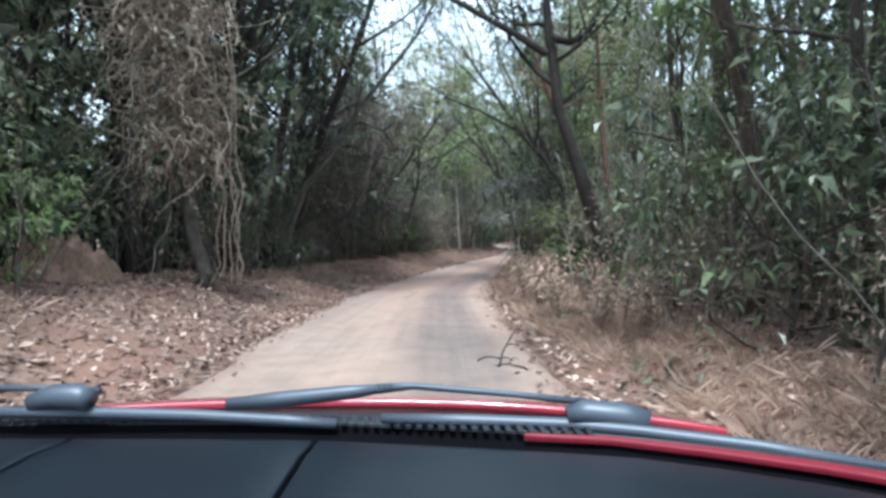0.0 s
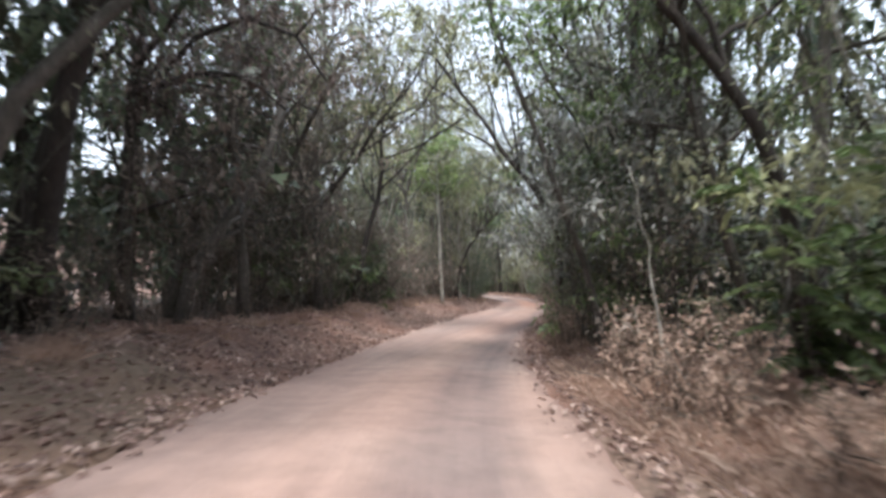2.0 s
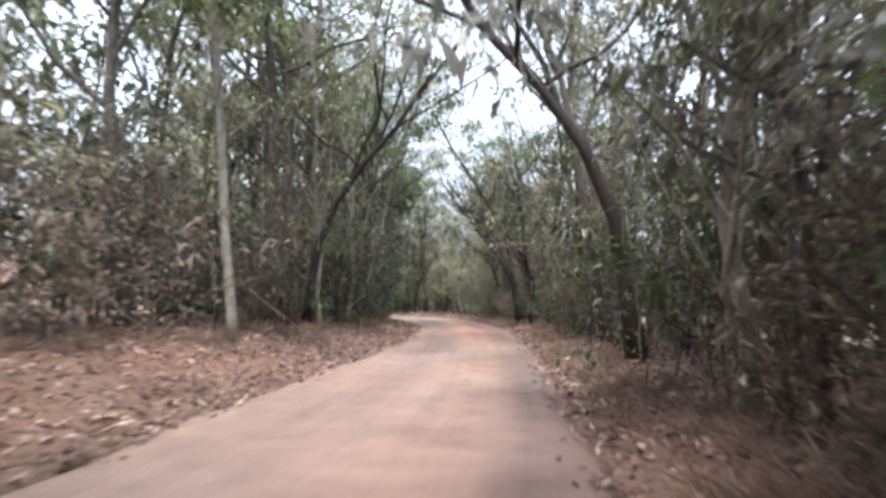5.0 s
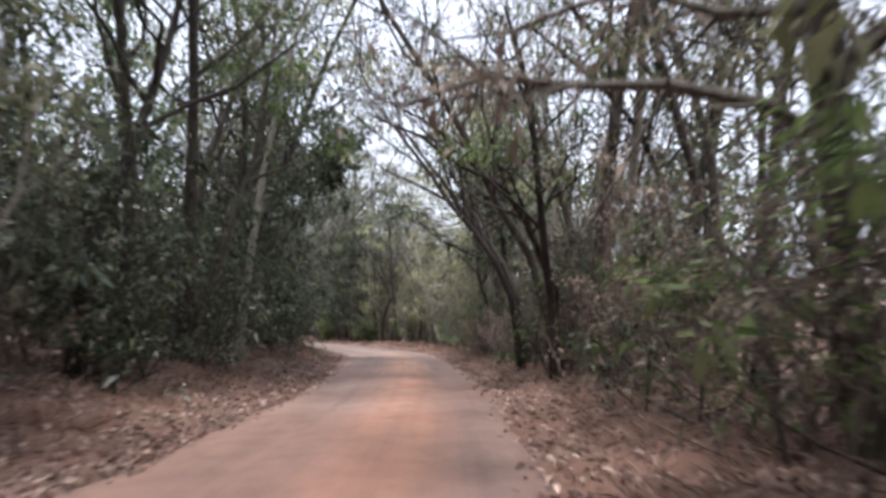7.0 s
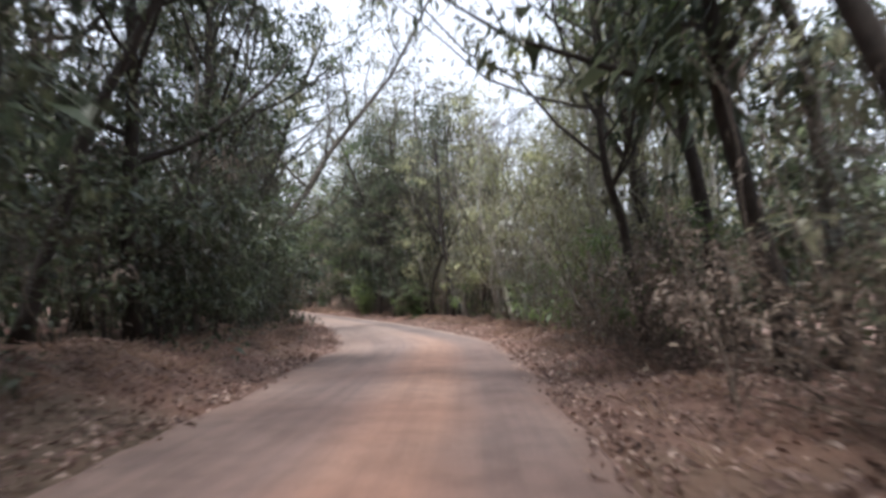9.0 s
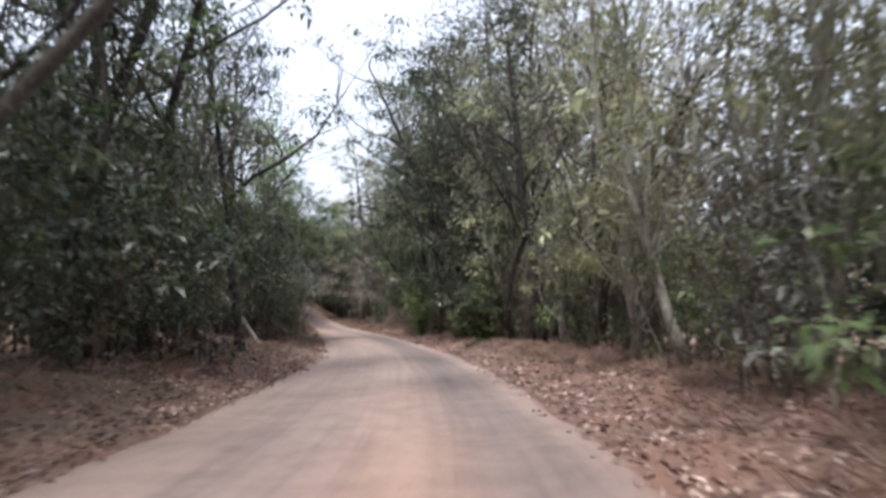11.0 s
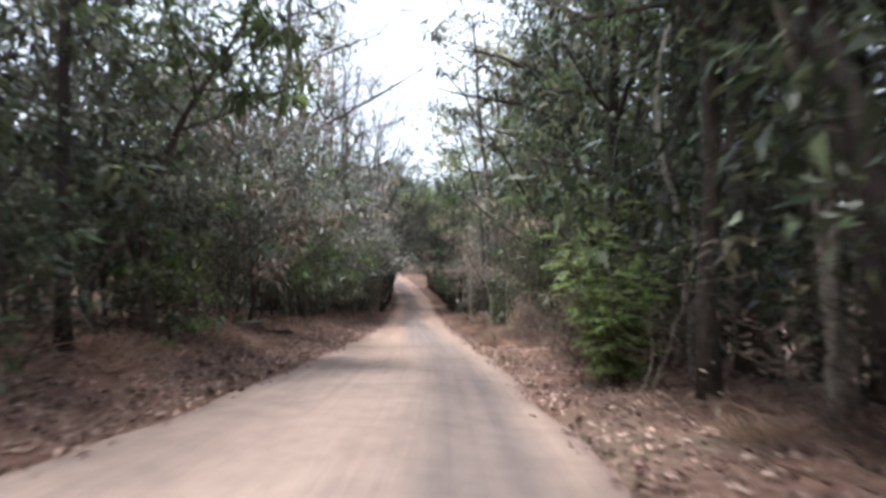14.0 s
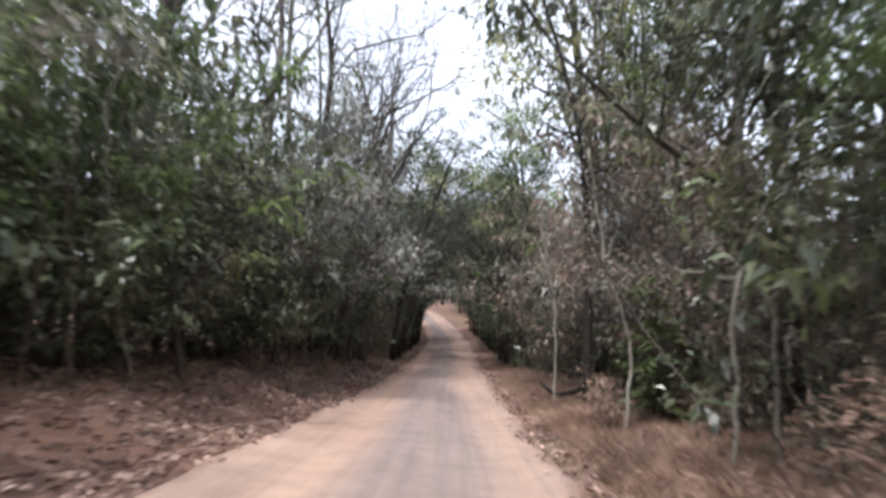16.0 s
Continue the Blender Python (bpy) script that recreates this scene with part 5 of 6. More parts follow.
    hero("creeper_tree", "tree whose limbs carry a dark brown hanging creeper mass", [(-7.0, 30.4, -3.4), (-6.9, 30.3, -0.5), (-6.6, 30.2, 1.6), (-6.3, 30.1, 3.4), (-6.0, 30.0, 5.2)],
         0.2, BARK_DARK, LEAF_SHADED_RUSSET, 342, limbs=5, low=0.5, spread=2.0, subs=7, per_sub=10, leaf=(0.10, 0.045), cluster=0.4, lift=-0.12, wander=0.24, twigs=2, domes=56, dome=(0.7, 130), fine=None, flat=1.1,
         extra=[[(-6.7, 30.2, 1.0), (-5.4, 30.0, 2.7), (-4.0, 29.9, 3.3), (-2.9, 29.9, 2.9), (-2.2, 29.9, 1.9)], [(-6.5, 30.2, 2.2), (-5.2, 29.7, 3.6), (-3.8, 29.6, 4.4), (-2.6, 29.6, 4.0)], [(-6.6, 30.2, 1.6), (-5.3, 30.6, 2.2), (-4.2, 30.8, 2.2), (-3.3, 30.8, 1.4)]])
    hero("tree", "straight dark tree in the thicket beside the road", [(-0.07, 120.61, -14.2), (-0.11, 120.6, -10.49), (-0.14, 120.59, -7.53), (-0.07, 120.61, -4.53), (-0.19, 120.58, -2.12)],
         0.11, BARK_DARK, LEAF_GREEN, 335, limbs=12, low=0.4, spread=2.8, subs=6, per_sub=20, cluster=0.45, domes=22, dome=(0.8, 90), fine=None)
    hero("tree", "leaning grey tree with a fork over the bank", [(-1.02, 123.14, -14.46), (-1.33, 123.05, -11.9), (-0.7, 123.24, -10.2), (0.55, 123.61, -8.36), (0.96, 123.73, -7.24)],
         0.11, BARK_GREY, LEAF_GREEN, 336, limbs=11, low=0.5, spread=2.8, subs=6, per_sub=20, cluster=0.4, domes=18, dome=(0.8, 90), fine=None)
    hero("tree", "dark tree leaning towards the gap above the road", [(-0.9, 144.75, -15.0), (-0.98, 144.73, -11.49), (-1.13, 144.67, -9.91), (-1.52, 144.49, -8.44), (-2.04, 144.26, -6.81), (-2.5, 144.08, -5.0)],
         0.11, BARK_DARK, LEAF_DARK, 337, limbs=10, low=0.45, spread=2.3, subs=6, per_sub=16, cluster=0.4)
    hero("tree", "small crooked dark tree leaning out of the thicket", [(-11.8, 148.0, -15.5), (-11.0, 148.1, -12.19), (-9.17, 148.92, -11.12), (-8.68, 149.15, -10.1), (-8.17, 149.37, -9.08), (-7.77, 149.55, -7.85), (-6.96, 149.91, -7.41)],
         0.1, BARK_DARK, LEAF_DARK, 338, limbs=5, low=0.7, spread=1.3, subs=6, per_sub=7, leaf=(0.12, 0.05), cluster=0.25)
    hero("tree", "bright green young tree above the roadside thicket", [(-7.2, 136.6, -15.0), (-6.9, 136.5, -12.0), (-6.4, 136.4, -9.6), (-6.2, 136.4, -8.2)],
         0.08, BARK_GREY, LEAF_BRIGHT, 339, limbs=10, low=0.55, spread=1.6, subs=5, per_sub=18, leaf=(0.16, 0.08), cluster=0.34, top=0.2)
    hero("tree", "leafy bright green tree high above the thicket", [(-7.4, 128.0, -14.5), (-7.0, 128.3, -11.0), (-6.5, 128.6, -8.0), (-6.0, 129.0, -5.5)],
         0.12, BARK_DARK, LEAF_BRIGHT, 340, limbs=11, low=0.4, spread=2.6, subs=6, per_sub=22, leaf=(0.18, 0.09), cluster=0.42, top=0.3)


heroes()


# ---- lianas, dead wood and creepers ----
def strand(kind, label, pts, r0, r1, mat, group="", category="liana", seed=0, jitter=0.02, drop=False):
    """A stem that follows pts; drop lets its first point go down to the ground."""
    rng = np.random.default_rng(seed)
    pts = np.array(pts, float)
    if drop:
        pts = np.vstack([[pts[0][0], pts[0][1], float(ground_z(pts[0][0], pts[0][1])) - 0.05], pts])
    step = np.r_[0, np.cumsum(np.linalg.norm(np.diff(pts, axis=0), axis=1))]
    tn = np.linspace(0, step[-1], max(9, int(step[-1] * 4)))
    fine = np.stack([np.interp(tn, step, pts[:, k]) for k in range(3)], -1)
    k = np.array([0.25, 0.5, 0.25])
    for _ in range(2):
        fine[1:-1] = np.stack([np.convolve(fine[:, c], k, mode="valid") for c in range(3)], -1)
    fine[1:-1] += rng.normal(size=(len(fine) - 2, 3)) * jitter
    g = Geo()
    base = fine[0].copy()
    g.tube(fine - base, np.linspace(r0, r1, len(fine)), 6)
    if kind == "sapling":
        root = tagged(new(kind), label, category, group)
        root.location = base
        part("stem", g.mesh("stem", mat), root)
        for k in range(4):
            q = fine[int(len(fine) * (0.5 + 0.12 * k))] - base
            twig = Geo()
            twig.tube(bent(rng, q, (rng.normal(), rng.normal(), 0.8), rng.uniform(0.5, 1.1), 6, 0.2, 0.05), np.linspace(r1 * 0.7, 0.005, 6), 5)
            part("twig", twig.mesh("twig", mat), root)
        return root
    ob = tagged(new(kind, g.mesh(kind, mat)), label, category, group)
    ob.location = base
    return ob


def lianas():
    strand("liana", "pale twisted liana hanging before dark foliage", [(8.12, 125.13, -13.97), (8.02, 125.11, -12.42), (7.59, 125.02, -10.65), (7.55, 125.01, -9.32), (8.04, 125.11, -7.98), (8.15, 125.14, -5.97)], 0.05, 0.04, BARK_PALE, "lianas", seed=1, drop=True)
    strand("liana", "pale twisted liana hanging before dark foliage", [(9.39, 121.94, -13.36), (9.36, 121.93, -11.66), (9.09, 121.88, -9.95), (9.1, 121.88, -9.18), (8.48, 121.75, -8.22)], 0.06, 0.045, BARK_PALE, "lianas", seed=2, drop=True)
    strand("liana", "grey liana slung between bank and dark thicket", [(-7.66, 138.26, -15.71), (-6.88, 138.61, -14.71), (-6.56, 138.75, -14.01), (-6.36, 138.84, -13.01), (-6.31, 138.86, -11.8)], 0.035, 0.025, BARK_GREY, "lianas", seed=3, drop=True)
    strand("liana", "grey liana slung between bank and dark thicket", [(-7.87, 138.16, -15.7), (-8.44, 137.91, -15.3), (-9.22, 137.56, -14.4), (-9.6, 137.4, -13.0)], 0.03, 0.02, BARK_GREY, "lianas", seed=4, drop=True)
    strand("sapling", "thin pale bare sapling stem in dry grass", [(1.9, 138.03, -14.78), (1.89, 138.03, -13.76), (1.95, 138.05, -13.27), (2.23, 138.18, -12.82), (2.6, 138.3, -11.8)], 0.026, 0.016, BARK_PALE, "bare saplings", "sapling", 5, drop=True)
    strand("sapling", "thin pale bare sapling stem in dry grass", [(2.34, 138.64, -14.81), (2.31, 138.63, -14.24), (2.32, 138.63, -13.73), (1.96, 138.47, -13.33)], 0.028, 0.02, BARK_PALE, "bare saplings", "sapling", 6, drop=True)
    strand("sapling", "thin pale bare sapling stem in dry grass", [(-1.66, 144.8, -14.25), (-1.79, 144.73, -13.33), (-2.02, 144.63, -12.28), (-2.01, 144.64, -11.4)], 0.032, 0.02, BARK_PALE, "bare saplings", "sapling", 7, drop=True)
    strand("sapling", "thin pale bare sapling stem in dry grass", [(0.46, 140.89, -14.37), (0.25, 140.8, -13.75), (0.04, 140.7, -13.3), (-0.02, 140.68, -12.39), (-0.2, 140.6, -11.4)], 0.032, 0.02, BARK_PALE, "bare saplings", "sapling", 8, drop=True)
    strand("dead_tree", "bleached dead trunk leaning against the dark thicket", [(2.9, 111.31, -13.44), (2.37, 111.2, -12.44), (1.94, 111.11, -11.75), (1.51, 111.01, -11.06), (0.81, 110.87, -10.31), (0.2, 110.7, -9.6)], 0.10, 0.07, BARK_PALE, "", "dead tree", 9, 0.01, drop=True)
    g = Geo()
    main = np.array([(-2.52, 146.75, -16.2), (-2.12, 146.95, -16.55), (-1.6, 147.2, -16.4), (-1.35, 147.3, -16.0), (-1.39, 147.27, -15.5)])
    base = np.array([-2.12, 146.95, float(ground_z(-2.12, 146.95))])
    main[:, 2] += base[2] - main[1][2] + 0.03
    g.tube(main - base, [0.05, 0.085, 0.08, 0.06, 0.03], 7)
    g.tube(np.array([main[2], main[2] + [0.3, 0.1, 0.05], main[2] + [0.55, 0.12, 0.2]]) - base, [0.035, 0.025, 0.012], 5)
    ob = tagged(new("fallen_branch", g.mesh("fallen_branch", BARK_DARK)), "dark broken branch fallen at the road edge", "branch")
    ob.location = base
    for k, (x, y, a, ln, r, mat) in enumerate(((-2.85, 128.5, 35, 0.7, 0.10, BARK_PALE), (-2.3, 128.75, -10, 0.95, 0.06, BARK_DARK), (1.9, 98.8, 40, 0.9, 0.05, BARK_PALE))):
        rng = np.random.default_rng(400 + k)
        g = Geo()
        g.tube(bent(rng, (-ln / 2, 0, r * 0.8), (1, 0, 0.06), ln, 6, 0.12), np.linspace(r, r * 0.55, 6), 7)
        ob = tagged(new("fallen_log", g.mesh("fallen_log", mat)), "short fallen log lying on the leaf litter", "log", "fallen logs")
        ob.matrix_world = pose(x, y, float(ground_z(x, y)) + 0.03, 0, 0, a)
    for k in range(3):
        rng = np.random.default_rng(410 + k)
        x, y = 0.62 + 0.14 * k, 6.75 - 0.12 * k
        g = Geo()
        stick = bent(rng, (-0.22, 0, 0.02), (1, 0.3, 0.03), 0.5, 6, 0.3)
        g.tube(stick, np.linspace(0.013, 0.006, 6), 5)
        g.tube(bent(rng, stick[3], (0.4, -1, 0.1), 0.2, 4, 0.3), np.linspace(0.009, 0.004, 4), 4)
        ob = tagged(new("stick", g.mesh("stick", BARK_DARK)), "dark dry stick lying on the sandy road", "stick", "sticks on the road")
        ob.matrix_world = pose(x, y, float(road_z(y)) + 0.06, -7, 0, 50 * k)
    g = Geo()
    g.tube([(0, 0, -0.1), (0.02, 0, 0.2), (0.05, 0.02, 0.5)], [0.10, 0.08, 0.06], 8)
    ob = tagged(new("stump", g.mesh("stump", BARK_DARK)), "small dark tree stump at the road edge", "stump")
    ob.location = (4.25, 34.4, float(ground_z(4.25, 34.4)))

    # roadside lianas that hang down from the canopy
    rng = np.random.default_rng(77)
    for k in range(150):
        y = float(rng.uniform(6, 165))
        side = -1 if rng.random() < 0.55 else 1
        x = float(line(y) + side * (edge(y, side) + verge(y, side) + rng.uniform(0.3, 1.4)))
        if side > 0 and 74 < y < 86:
            continue
        z = float(ground_z(x, y))
        h = rng.uniform(1.5, 5.5)
        dx, dy = rng.uniform(-0.9, 0.9, 2)
        pts = [(x, y, z - 0.05), (x + dx * 0.5, y + dy * 0.5, z + h * 0.25), (x + dx * 0.6 + rng.uniform(-0.3, 0.3), y + dy, z + h * 0.6), (x + dx, y + dy, z + h)]
        strand("liana", "thin grey liana climbing out of the thicket", pts, rng.uniform(0.008, 0.022), 0.007, (BARK_GREY, TWIG, BARK_PALE)[k % 3], "thin lianas", seed=500 + k, jitter=0.035)


lianas()


def vine_tangle():
    """A trunk hung with dead creepers, bare roots and loops of vine."""
    rng = np.random.default_rng(90)
    base = np.array([-5.3, 13.4, float(ground_z(-5.3, 13.4))])
    root = tagged(new("vine_covered_tree"), "tree smothered in brown dead creepers and looping vines", "tree")
    root.location = base
    w = Geo()
    trunk = np.array([(-5.3, 13.4, base[2] - 0.2), (-5.29, 13.4, -1.1), (-5.55, 13.4, -0.28), (-5.61, 13.4, 0.84), (-5.36, 13.4, 2.05), (-5.46, 13.4, 3.59), (-5.27, 13.4, 4.73), (-5.15, 13.4, 7.5)]) - base
    w.tube(trunk, np.linspace(0.17, 0.1, 8), 8)
    for a in np.arange(0, 6.2, 0.9):
        w.tube(bent(rng, (0, 0, 0.35), (np.cos(a), np.sin(a), -0.55), 0.8, 5, 0.15), np.linspace(0.05, 0.012, 5), 5, False)
    part("trunk", w.mesh("trunk", BARK_GREY), root)
    for k in range(5):
        x = -5.0 + 0.13 * k
        pts = np.array([(x + rng.uniform(-0.2, 0.3), 13.3, base[2] + 0.05), (x + 0.05, 13.3, -0.9), (x + rng.uniform(-0.1, 0.25), 13.2, -0.2), (x + rng.uniform(0, 0.35), 13.2, 0.7), (x, 13.3, 1.4), (x + rng.uniform(-0.2, 0.2), 13.4, 3.2), (x - 0.1, 13.4, 4.4)]) - base
        g = Geo()
        fine = np.stack([np.interp(np.linspace(0, 6, 25), np.arange(7), pts[:, c]) for c in range(3)], -1)
        g.tube(fine + rng.normal(size=fine.shape) * 0.012, np.linspace(0.024, 0.014, 25), 5)
        part("vine", g.mesh("vine", PALE_TWIG), root, "looping pale grey-brown vine")
    twigs, dead = Geo(), Geo()
    pos, way = [], []
    for k in range(560):
        st = np.array([-5.55 + rng.normal() * 0.42, 12.9 + rng.normal() * 0.4, rng.uniform(1.0, 1.9) + 4.2 * rng.random() ** 0.8]) - base
        d = np.array([rng.normal() * 0.8, rng.normal() * 0.6, rng.uniform(-1.4, 0.3)])
        tw = bent(rng, st, d, rng.uniform(0.6, 1.8), 7, 0.3, -0.12)
        twigs.tube(tw, np.linspace(0.016, 0.006, 7), 3, False)
        for q in tw[1:]:
            if rng.random() < 0.8:
                pos.append(q + rng.normal(size=3) * 0.05)
                way.append(rng.normal(size=3) + [0, 0, -0.8])
    n = len(pos)
    dead.leaves(np.array(pos), np.array(way), rng.uniform(0.08, 0.2, n), rng.uniform(0.04, 0.08, n), rng)
    part("creeper", twigs.mesh("creeper", PALE_TWIG), root, "dead brown hanging creeper stems")
    part("withered_leaves", dead.mesh("withered_leaves", LEAF_DRY), root)
    for k, (a, b, r) in enumerate((((-7.2, 13.1, 0.6), (-5.7, 13.2, -0.9), 0.022), ((-6.9, 13.3, -1.1), (-6.1, 13.2, -0.55), 0.026), ((-6.1, 13.2, -0.55), (-5.6, 13.1, 1.6), 0.02))):
        strand("dead_branch", "bare crooked dead branch caught in the vines", [a, np.add(a, b) / 2 + [0, 0, 0.06], b], r, r * 0.6, BARK_GREY, "dead branches", "branch", 95 + k, 0.02, drop=k < 2)


vine_tangle()


def mound(name, label, x, y, w, d, h, seed, mat):
    """A heap of earth with a broken, lumpy top."""
    g = Geo()
    n, m = 20, 40
    r, a = np.meshgrid(np.linspace(0.0, 1, n), np.linspace(0, 2 * np.pi, m, endpoint=False), indexing="ij")
    px, py = r * np.cos(a) * w / 2, r * np.sin(a) * d / 2
    lump = 0.42 * wave(px * 23 / w + 2 * seed, py * 23 / d, seed + 7) + 0.5 * wave(px * 4 / w * 2.2 + seed, py * 4 / d * 2.2, seed) + 0.35 * wave(px * 11 / w, py * 11 / d, seed + 3)
    rough = np.random.default_rng(int(seed)).normal(size=px.shape)
    z = h * np.clip((1 - r ** 2.2) * (1 + 1.0 * lump + 0.16 * rough), 0, 2) - 0.06 * (r > 0.96)
    i, j = np.meshgrid(np.arange(n - 1), np.arange(m), indexing="ij")
    j2 = (j + 1) % m
    g.add(np.stack([px, py, z], -1), np.stack([i * m + j, (i + 1) * m + j, (i + 1) * m + j2, i * m + j2], -1).reshape(-1, 4))
    ob = tagged(new(name, g.mesh(name, mat)), label, "earth mound")
    ob.matrix_world = pose(x, y, float(ground_z(x, y)) - 0.03, 0, 0, 40 * seed)
    return ob


CLAY = bark_material("reddish_clay", (0.140, 0.084, 0.062), (0.340, 0.215, 0.160), 2.0)
mound("earth_mound", "broken reddish clay mound on the leafy bank", -7.2, 11.2, 2.3, 1.7, 0.72, 1, CLAY)
mound("earth_mound", "low dug-up clay heap among dead leaves", 14.7, 104.0, 1.3, 0.9, 0.26, 2, CLAY)
mound("earth_mound", "low dug-up clay heap among dead leaves", 14.9, 105.3, 1.0, 0.8, 0.24, 3, CLAY)
mound("earth_mound", "small clod of dry clay on the verge", 13.9, 102.4, 0.6, 0.5, 0.22, 4, CLAY)


# ---- bright shrubs with feathered leaves ----
def feathered(seed, stems, height, leaflets=9, size=0.16, reach=0.6):
    """Stems with arching fronds of paired leaflets."""
    rng = np.random.default_rng(seed)
    wood, green = Geo(), Geo()
    pos, way = [], []
    for s in range(stems):
        a = rng.uniform(0, 6.28)
        stem = bent(rng, (rng.normal() * 0.15, rng.normal() * 0.15, -0.1), (np.cos(a) * 0.35, np.sin(a) * 0.35, 1), height * rng.uniform(0.5, 1.05), 8, 0.1)
        wood.tube(stem, np.linspace(0.025, 0.008, 8), 5, False)
        for k in range(11):
            f = rng.uniform(1.2, 6.99)
            q = stem[int(f)] * (1 - f % 1) + stem[int(f) + 1] * (f % 1) if f < 7 else stem[7]
            b = rng.uniform(0, 6.28)
            out = np.array([np.cos(b), np.sin(b), rng.uniform(0.0, 0.5)])
            rib = bent(rng, q, out, reach * rng.uniform(0.6, 1.2), 7, 0.05, -0.1)
            wood.tube(rib, np.linspace(0.006, 0.003, 7), 3, False)
            ax = unit(rib[-1] - rib[0])
            sd = unit(np.cross(ax, (0, 0, 1)))
            for t in np.linspace(0.2, 1, leaflets):
                p = rib[0] + (rib[-1] - rib[0]) * t + [0, 0, 0.06 * np.sin(t * 3.1)]
                for sgn in (-1, 1):
                    pos.append(p)
                    way.append(sgn * sd + ax * 0.5 + [0, 0, -0.15])
    n = len(pos)
    green.leaves(np.array(pos), np.array(way), size * rng.uniform(0.7, 1.15, n), size * 0.42 * rng.uniform(0.8, 1.2, n), rng, True)
    return wood, green


def shrubs():
    kinds = []
    for i in range(3):
        w, g = feathered(700 + i, 9, 2.6 + 0.4 * i)
        kinds.append(model(plant("feathered_shrub", "green shrub with feathered leaves at the road edge", "shrub", "feathered shrubs", w, g, BARK_GREY, LEAF_BRIGHT, "stem", "foliage")))
    w, g = feathered(710, 20, 4.6, 10, 0.17, 0.75)
    lime = model(plant("lime_shrub", "tall bright lime-green shrub with feathered leaves", "shrub", "lime-green shrubs", w, g, BARK_GREY, LEAF_LIME, "stem", "foliage"))
    for x, y, s, k in ((11.2, 113.9, 1.15, 0), (3.3, 19.2, 0.75, 0), (4.6, 22.5, 1.0, 2), (9.9, 116.9, 0.7, 0), (16.2, 61.0, 0.8, 0), (4.2, 11.5, 0.6, 1), (0.9, 142.5, 1.0, 2)):
        place(kinds[k], x, y, 70 * x, s)
    for x, y, s in ((6.0, 126.6, 0.58), (7.0, 125.2, 0.55), (6.8, 127.6, 0.75), (6.9, 129.4, 1.0)):
        place(lime, x, y, 70 * x, s)


shrubs()


# ---- grass and fallen leaves ----
def grass():
    """Straw-coloured grass along the verges."""
    rng = np.random.default_rng(5)
    g = Geo()
    spots = []
    for y0, y1, side, n, near, far in ((0, 9, 1, 260, 0.6, 2.6), (9, 26, 1, 800, 0.4, 2.6), (26, 60, 1, 260, 0.4, 1.6), (134, 150, 1, 1300, 0.4, 3.4), (150, 162, 1, 350, 0.5, 2.0), (96, 134, 1, 320, 1.4, 3.2),
                                       (60, 96, 1, 160, 0.7, 2.2), (0, 60, -1, 280, 2.0, 3.4), (60, 165, -1, 500, 1.2, 2.8)):
        y = rng.uniform(y0, y1, n)
        x = line(y) + side * (edge(y, side) + rng.uniform(near, far, n))
        spots.append(np.stack([x, y, ground_z(x, y)], -1))
    tuft = np.concatenate(spots)
    tuft = tuft[(np.hypot(tuft[:, 0] + 1.9, tuft[:, 1] - 146.6) > 1.1) & (np.hypot(tuft[:, 0] + 6.4, tuft[:, 1] - 10.0) > 3.2)]
    per = 26
    n = len(tuft) * per
    pos = np.repeat(tuft, per, 0) + rng.normal(size=(n, 3)) * [0.09, 0.09, 0.0]
    way = np.stack([rng.normal(size=n) * 0.5, rng.normal(size=n) * 0.5, np.ones(n) * 0.9], -1)
    g.leaves(pos, way, rng.uniform(0.12, 0.48, n) ** 1.0, rng.uniform(0.005, 0.010, n), rng, None, 0.45)
    tagged(new("dry_grass", g.mesh("dry_grass", STRAW)), "dry straw-coloured grass along the road verge", "grass", kind="stuff")


def litter():
    """Fallen leaves on both banks, thinning out on the road's edges."""
    rng = np.random.default_rng(3)
    g = Geo()
    n = 100000
    y = rng.uniform(-3, 168, n)
    side = np.where(rng.random(n) < 0.58, -1, 1)
    out = rng.uniform(0, 1, n) ** 1.25 * 4.2 - 0.5 * rng.random(n) ** 3.5
    e = np.where(side < 0, edge(y, -1), edge(y, 1))
    x = line(y) + side * (e + out)
    z = ground_z(x, y) + rng.uniform(0.01, 0.05, n) + np.where(out < 0.05, 0.10, 0.0)
    a = rng.uniform(0, 2 * np.pi, n)
    way = np.stack([np.cos(a), np.sin(a), rng.normal(size=n) * 0.35], -1)
    g.leaves(np.stack([x, y, z], -1), way, rng.uniform(0.06, 0.17, n), rng.uniform(0.03, 0.085, n), rng, False, 0.1)
    tagged(new("fallen_leaves", g.mesh("fallen_leaves", LITTER, True)), "carpet of curled dry brown leaves on the banks", "dead leaves", kind="stuff")


grass()
litter()


